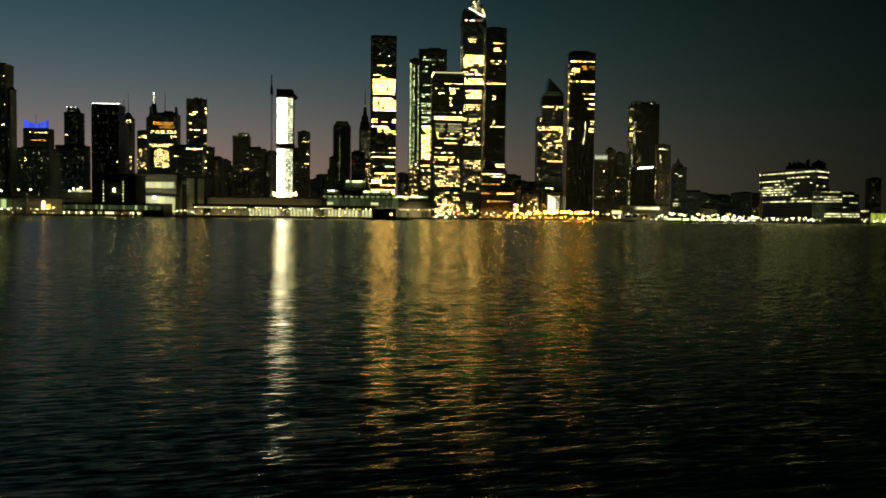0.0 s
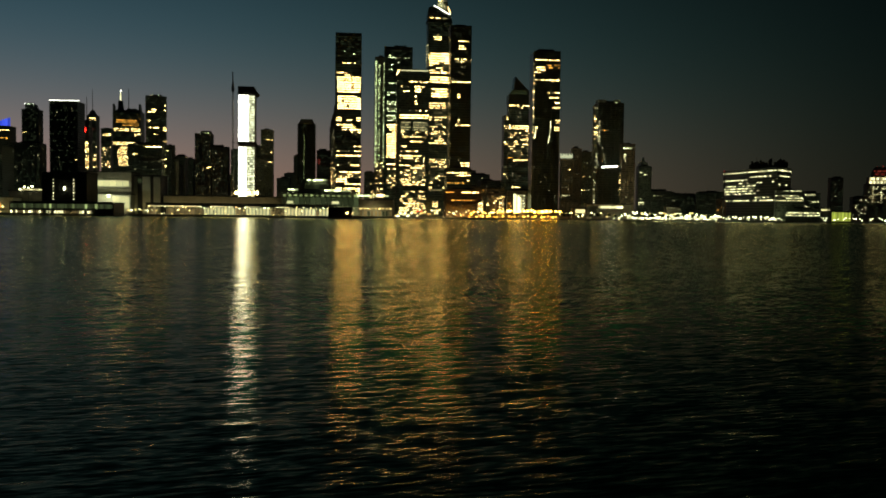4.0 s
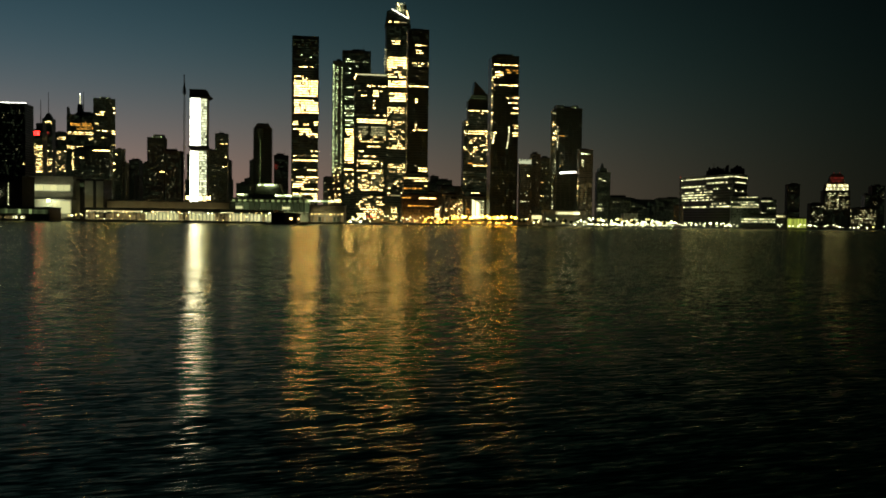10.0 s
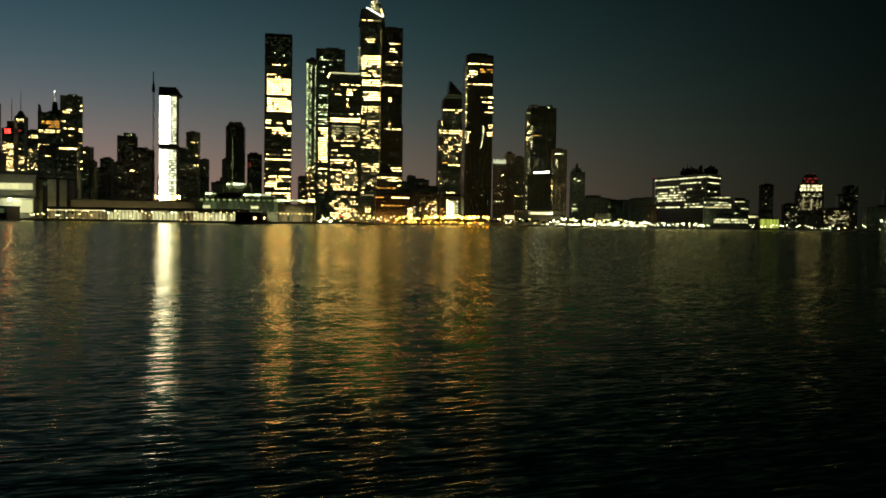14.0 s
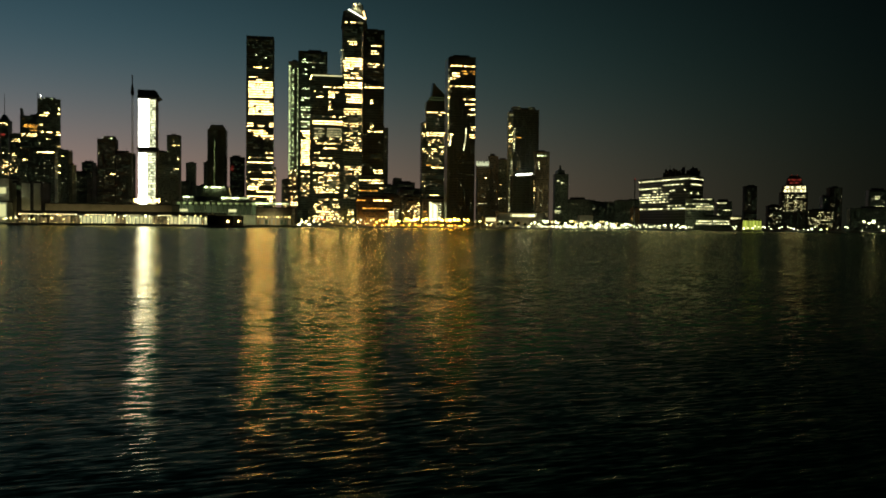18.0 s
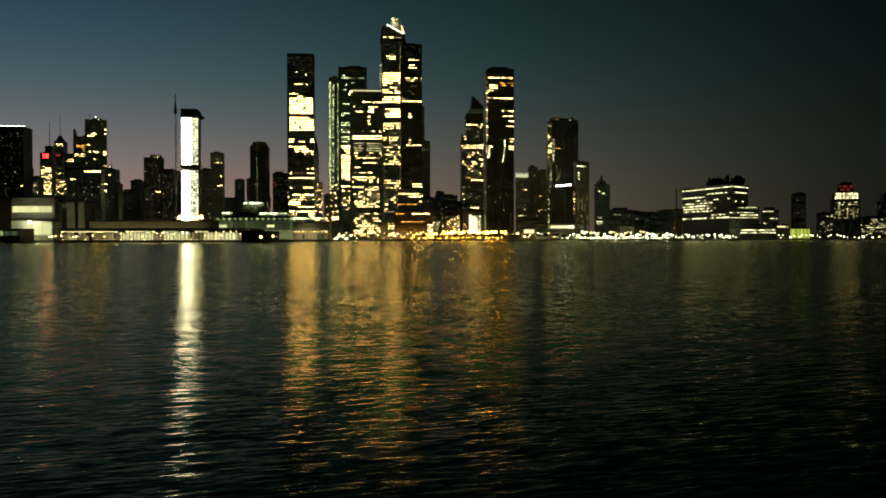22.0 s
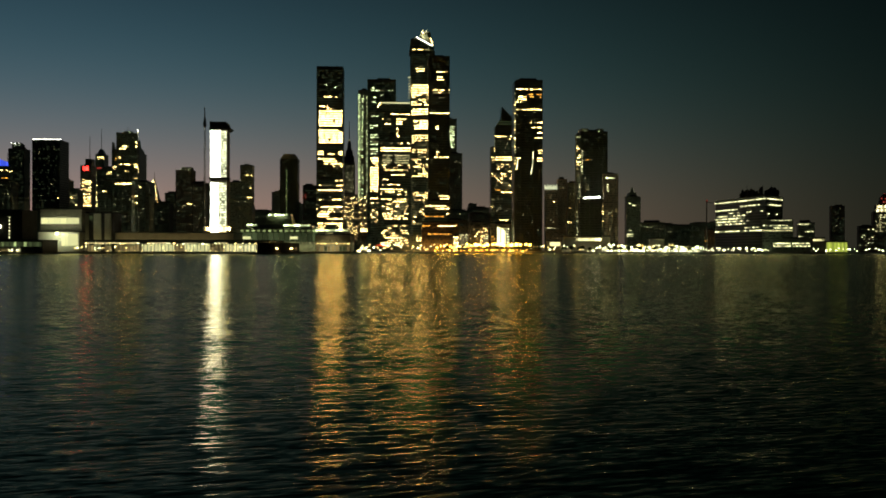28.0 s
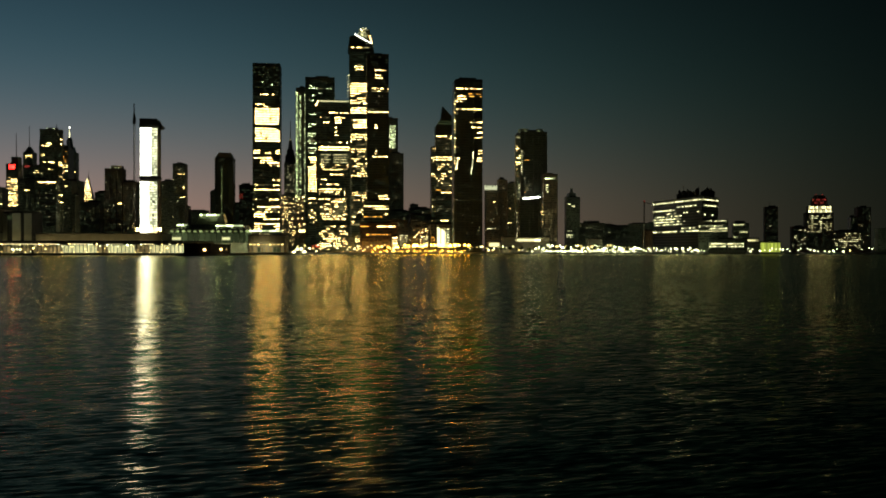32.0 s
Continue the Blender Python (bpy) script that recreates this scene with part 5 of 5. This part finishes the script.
# lit ferry shed on the pier, with its colonnade
xa, xb = -285, -84
shed = block("pier_shed", "low pier shed with a bright lit colonnade over the water", xa, xb, 925, 70, 14.0, STEEL, z0=11.7)
nb = 52
rnd = random.Random(17)
for q in range(nb + 1):
    x_ = xa + (xb - xa) * q / nb
    part("column", loft([(GROUND - shed.location.z - 0.2, x_ - xa - 0.3, x_ - xa + 0.3, 0.3, 0.9), (0.0, x_ - xa - 0.3, x_ - xa + 0.3, 0.3, 0.9)]), STEEL, shed)
# a glowing panel stands for the lit wall inside each bay
for q in range(nb):
    x_ = xa + (xb - xa) * q / nb
    tone = next((c for lo, hi, c in ((-226, -190, "cream"), (-180, -153, "cream"), (-136, -118, "y2"), (-117, -100, "nd"), (-98, -84, "cream")) if lo <= x_ < hi), "s")
    if tone != "s" or rnd.random() < 0.6:
        world_pane(shed, tone, x_ + 0.2, x_ + (xb - xa) / nb - 0.2, 2.6, (rnd.uniform(0.9, 1.0) if tone != "s" else rnd.uniform(0.5, 0.9)) * 8.5 + 2, 6.0 if tone != "s" else 8.0, name="lit_bay")
    for _ in range(2):
        if rnd.random() < 0.3:
            ua, size = x_ - xa + rnd.uniform(0, 3), rnd.uniform(0.2, 0.5)
            drop = rnd.choice((0.3, 0.4, 0.5, 1.2, 2.4))
            rod(shed, "canopy_light", LIGHT[rnd.choice(("n", "nd", "lw", "ly"))], (ua, -0.3, -drop), (ua + rnd.uniform(0.4, 1.6), -0.3, -drop), size, 6)

for x0_, x1_ in ((-283, -226), (-212, -196), (-176, -160), (-140, -128)):
    rod(shed, "strip_lamp", LIGHT["y2"], (x0_ - xa, -0.2, -0.3), (x1_ - xa, -0.2, -0.3), 0.28, 6)

# dark shed at the pier head
head = block("dark_pier_shed", "dark pier shed with two small lit windows", -76, -52, 848, 139, 10.7, ROOFING, category="shed", yaw=YAW)
for v in (60, 66, 71, 104):
    pane(head, "n" if v < 100 else "w", v, v + 2.6, 24.2, 3.2, 5.2, side="R")
pane(head, "n", 18, 20, -0.2, 3.2, 4.8)
for q in range(7):
    rod(head, "pile", STEEL, (q * 4, -1.2, -3.5), (q * 4, -1.2, 1.5), 0.4)

# second hall on the landward side
shed2 = block("shore_hall", "low brown shore hall with lit ground-floor windows", -64, -19, 1083, 30, 23.2, CONCRETE)
for q in range(9):
    x_ = -62 + q * 4.8
    world_pane(shed2, rnd.choice(["s", "yd", "s", "yd"]), x_, x_ + rnd.uniform(2, 4), 2.6, 8.7)
    rod(shed2, "wall_lamp", LIGHT["ly"], (x_ + 64, -0.8, 12.1 - GROUND), (x_ + 66.5, -0.8, 12.1 - GROUND), 0.4)

# convention hall in tiers of green glass
GREEN = material("green_glass", (0.20, 0.21, 0.16), 0.3, 0, 0.3, 0.1)
tier = block("convention_hall", "tiered convention hall of green glass with light strips", -172, -66, 1110, 60, 31.4, PALE, GREEN)
part("middle_tier", loft([(30.7 - GROUND, 8, 98, 10, 58), (37.6 - GROUND, 16, 92, 16, 56)]), GREEN, tier)
part("upper_tier", loft([(36.9 - GROUND, -145.6 + 172, -106.9 + 172, 40, 60), (52.6 - GROUND, -141.2 + 172, -111.3 + 172, 44, 58)]), GREEN, tier)
for x0_, x1_, zz, yy in ((-162.0, -148.5, 36.8, 13), (-112.8, -77.8, 36.1, 13), (-139.8, -113.5, 50.7, 38), (-67.8, -25.6, 29.2, -2)):
    nq = max(3, int((x1_ - x0_) / 4))
    for q in range(nq):
        ua = x0_ + (x1_ - x0_) * q / nq
        world_pane(tier, "c", ua, ua + (x1_ - x0_) / nq - 0.5, zz - 0.8, zz + 0.9, yy, name="light_strip")
for x0_, x1_ in ((-164.1, -152.9), (-101.7, -91.8)):
    world_pane(tier, "cream", x0_, x1_, 17.9, 21.4)
for q in range(14):
    ua = -166 + q * 7.2
    world_pane(tier, "y", ua, ua + 3.5, 27.8, 29.6, -0.4, name="light_strip")
    # faint glow laid over the wall for its pale lit look
    world_pane(tier, "yd", ua, ua + 6.4, 14.4, 26.4, -0.25, name="pane")

# low pale canopy and lit plinth on the far shore
canopy = block("shore_canopy", "long low canopy with a lit pale fascia", 265.1, 332.0, 1240, 25, 23.7, PALE)
for q in range(12):
    ua = 282.9 + q * 3.0
    world_pane(canopy, "nd" if q % 4 else "y2", ua, ua + 2.7, 17.8, 21.2, name="fascia_light")
plinth = block("lit_kiosk", "small lit kiosk on the promenade", 239.1, 259.0, 1215, 12, 17.0, CONCRETE)
world_pane(plinth, "y2", 243.3, 257.4, 10.4, 15.4)
green_house = block("green_kiosk", "low pavilion glowing green inside", 641.0, 670.7, 1250, 12, 17.2, CONCRETE)
for q in range(11):
    ua = 641.4 + q * 2.65
    world_pane(green_house, "g", ua, ua + 2.4, 2.6, 16.0, name="lit_glass")
pav = block("low_pavilion", "low pavilion with a yellow lit eave", 622.5, 640.0, 1252, 14, 22.5, CONCRETE)
for q in range(4):
    ua = 623.3 + q * 4.0
    world_pane(pav, "y2", ua, ua + 3.6, 18.4, 20.6, name="eave_light")
small = block("waterfront_shed", "small pale waterfront shed in lamp light", 390.9, 412.4, 1260, 12, 21.1, PALE)

# ---- lamps along the shore ----
GLOBE = {}
POLE = loft([(0, -0.12, 0.12, -0.12, 0.12), (1, -0.07, 0.07, -0.07, 0.07)])
POLE.materials.append(STEEL)


def globe(colour):
    if colour not in GLOBE:
        bm = bmesh.new()
        bmesh.ops.create_icosphere(bm, subdivisions=2, radius=1)
        me = bpy.data.meshes.new("globe")
        bm.to_mesh(me)
        bm.free()
        me.materials.append(LIGHT[colour])
        GLOBE[colour] = me
    return GLOBE[colour]


def street_lamp(x, y, z, r, colour, label, group):
    root = thing("street_lamp", label, "lamp", x, y, GROUND, group=group)
    pole = new("pole", POLE)
    pole.parent, pole.scale = root, (1, 1, z - GROUND)
    head_ = new("lamp_head", globe(colour))
    head_.parent, head_.location, head_.scale = root, (0, 0, z - GROUND), (r, r, r * 0.8)


NAMES = {"lw": "white", "ly": "warm yellow", "lo": "orange sodium", "lr": "red"}


def small_lamps(count, x0, x1, y, za, zb, ra, rb, colour, seed):
    """Small lamps too close together to count: posts and bulbs in one mesh."""
    rr = random.Random(seed)
    bm = bmesh.new()
    for q in range(count):
        x_, y_ = x0 + (x1 - x0) * (q + rr.uniform(0.1, 0.9)) / count, y + rr.uniform(0, 14)
        z_, r_ = max(GROUND + 1.0, rr.uniform(za, zb)), rr.uniform(ra, rb)
        post = bmesh.ops.create_cone(bm, cap_ends=True, segments=4, radius1=0.12, radius2=0.07, depth=z_ - GROUND, matrix=Matrix.Translation((x_, y_, (z_ + GROUND) / 2)))
        bulb_ = bmesh.ops.create_icosphere(bm, subdivisions=1, radius=r_, matrix=Matrix.Translation((x_, y_, z_)))
        for v in bulb_["verts"]:
            for f in v.link_faces:
                f.material_index = 1
    me = bpy.data.meshes.new("small_lamps")
    bm.to_mesh(me)
    bm.free()
    me.materials.append(STEEL)
    me.materials.append(LIGHT[colour])
    tagged(part("small_shore_lamps", me, None, None), "many small " + NAMES[colour] + " lamps along the water", "lamps", kind="stuff")


def lamp_row(count, x0, x1, y, za, zb, ra, rb, colours, seed):
    rr = random.Random(seed)
    for q in range(count):
        x_ = x0 + (x1 - x0) * (q + rr.uniform(0.1, 0.9)) / count
        col_ = rr.choice(colours)
        street_lamp(x_, y + rr.uniform(0, 14), max(GROUND + 1.0, rr.uniform(za, zb)), rr.uniform(ra, rb), col_, "tall " + NAMES[col_] + " street lamp by the water", NAMES[col_] + " shore lamps")


lamp_row(44, 307.5, 442.8, 1178, 6.5, 12, 0.6, 2.0, ["lw", "lw", "ly"], 1)
small_lamps(60, 309.5, 441.0, 1166, 2.8, 4.6, 0.4, 1.1, "lw", 2)
lamp_row(14, 352.1, 444.0, 1175, 4.5, 6.5, 0.6, 1.5, ["lw"], 3)
lamp_row(24, 213.3, 308.0, 1168, 2.8, 11, 0.4, 1.3, ["lw", "ly"], 4)
lamp_row(34, 447.8, 540.4, 1189, 2.8, 8, 0.5, 1.5, ["lw"], 5)
lamp_row(34, 545.0, 739.8, 1189, 2.8, 7.5, 0.4, 1.2, ["lw"], 6)
lamp_row(18, 745.0, 960.0, 1196, 3.0, 9.0, 0.5, 1.2, ["lw", "lw", "ly"], 21)
lamp_row(3, 800.0, 850.0, 1215, 14, 18, 1.4, 2.2, ["lw"], 22)
lamp_row(16, 125.2, 212.9, 1155, 10, 13, 1.4, 2.6, ["lo"], 7)
lamp_row(14, 81.7, 136.3, 1152, 7, 13, 0.8, 1.5, ["lo", "ly"], 8)
small_lamps(26, 81.8, 210.5, 1150, 2.8, 5.0, 0.5, 1.0, "lo", 9)
lamp_row(34, -19.2, 79.6, 1130, 2.8, 12, 0.5, 1.2, ["ly", "ly", "lw"], 10)
lamp_row(4, 7.3, 18.8, 1128, 7, 11, 0.8, 1.2, ["lr"], 11)
lamp_row(5, -15.4, 1.3, 1120, 2.8, 9, 0.9, 2.0, ["lw"], 12)
lamp_row(14, -333.6, -288.7, 995, 2.8, 8, 0.5, 0.9, ["ly", "lw"], 13)
lamp_row(3, -520.7, -482.1, 955, 27, 29.5, 1.0, 1.5, ["lw"], 14)
lamp_row(4, -455.3, -430.4, 975, 29, 33, 0.9, 1.4, ["lw"], 15)
lamp_row(12, -523.5, -450.5, 945, 6, 9, 0.6, 1.0, ["ly", "lw"], 16)
small_lamps(22, -284, -88, 908, 2.6, 3.2, 0.25, 0.5, "ly", 17)
small_lamps(18, -470.0, -304.0, 859, 2.6, 3.4, 0.25, 0.5, "ly", 18)
lamp_row(10, -260, -90, 915, 6, 9, 0.5, 0.95, ["ly", "lw"], 19)

# ---- added spots for the light that the larger lamps throw ----
def added_spot(x, y, z, watts, colour, wide=150, dip=1.5):
    """An added spot without a fixture, aimed away from the river."""
    data = bpy.data.lights.new("added_spot_light", "SPOT")
    data.energy, data.color, data.shadow_soft_size = watts, colour, 0.6
    data.spot_size, data.spot_blend = radians(wide), 0.6
    ob = new("added_spot_light", data)
    ob.matrix_world = look((x, y, z), (x, y + 10, z - dip))


for x_ in (-290, -262, -234, -206, -178):
    added_spot(x_, 1034, 11, 2500, (1.0, 0.72, 0.40))
added_spot(-360.5, 1006, 23.6, 14000, (1.0, 0.92, 0.7))
added_spot(-321.6, 1030, 12, 1500, (1.0, 0.75, 0.4))
added_spot(-462.2, 950, 10, 900, (1.0, 0.75, 0.4))
for x_ in (-160, -130, -100, -75):
    added_spot(x_, 1098, 8, 1800, (1.0, 0.95, 0.6))
added_spot(-45, 1070, 9, 4000, (1.0, 0.75, 0.45))
for x_ in (66.5, 97.6, 133.2):
    added_spot(x_, 1200, 10, 300000, (1.0, 0.50, 0.12), 38, 2.2)
for x_ in (143.5, 180.4, 213.2):
    added_spot(x_, 1180, 12, 160000, (1.0, 0.50, 0.12), 34, 2.3)
for x_ in (262.5, 336.3, 410.1):
    added_spot(x_, 1195, 10, 16000, (1.0, 0.80, 0.45), 34, 2.4)

# ---- trees on the promenade ----
def clump_mesh(seed):
    rr = random.Random(seed)
    vs, fs = [], []
    for _ in range(420):
        while True:
            p = Vector((rr.uniform(-1, 1), rr.uniform(-1, 1), rr.uniform(-1, 1)))
            if 0.25 < p.length < 1:
                break
        p = Vector((p.x * 2.8, p.y * 2.8, p.z * 2.4)) * rr.uniform(0.75, 1.15)
        a = Vector((rr.uniform(-1, 1), rr.uniform(-1, 1), rr.uniform(-1, 1))).normalized() * rr.uniform(0.25, 0.55)
        c = a.orthogonal().normalized() * rr.uniform(0.2, 0.4)
        n_ = len(vs)
        vs += [p - a, p + c, p + a, p - c]
        fs.append([n_, n_ + 1, n_ + 2, n_ + 3])
    me = bpy.data.meshes.new("crown")
    me.from_pydata(vs, [], fs)
    me.materials.append(LEAF)
    return me


trees = []
for seed in range(3):
    tr_ = thing("tree", "dark leafy tree on the waterfront promenade", "tree", 0, 0, GROUND, group="promenade trees")
    rod(tr_, "trunk", BARK, (0, 0, -0.3), (0, 0, 4.2), 0.28, 7, 0.14)
    for q in range(4):
        an = q * 1.6 + seed
        rod(tr_, "limb", BARK, (0, 0, 2.6 + 0.3 * q), (1.6 * math.cos(an), 1.6 * math.sin(an), 4.6 + 0.4 * q), 0.11, 5, 0.04)
    crown = part("crown", clump_mesh(seed), LEAF, tr_)
    crown.location = (0, 0, 5.4)
    trees.append(tr_)
rnd = random.Random(77)
spots = [(219.9 + rnd.uniform(0, 1) + q * 8.2 + rnd.uniform(-3, 3), 1172 + rnd.uniform(0, 12)) for q in range(26)]
spots += [(87.2 + q * 13 + rnd.uniform(-4, 4), 1165 + rnd.uniform(0, 8)) for q in range(9)]
spots += [(440.5 + q * 8 + rnd.uniform(-3, 3), 1400 + rnd.uniform(0, 60)) for q in range(14)]
for q, (x_, y_) in enumerate(spots):
    if q < 3:
        trees[q].location = (x_, y_, GROUND)
    else:
        sc = rnd.uniform(0.75, 1.2)
        ob = copy_thing(trees[q % 3], pose(x_, y_, GROUND, 0, 0, rnd.uniform(0, 360)))
        ob.scale = (sc, sc, sc)
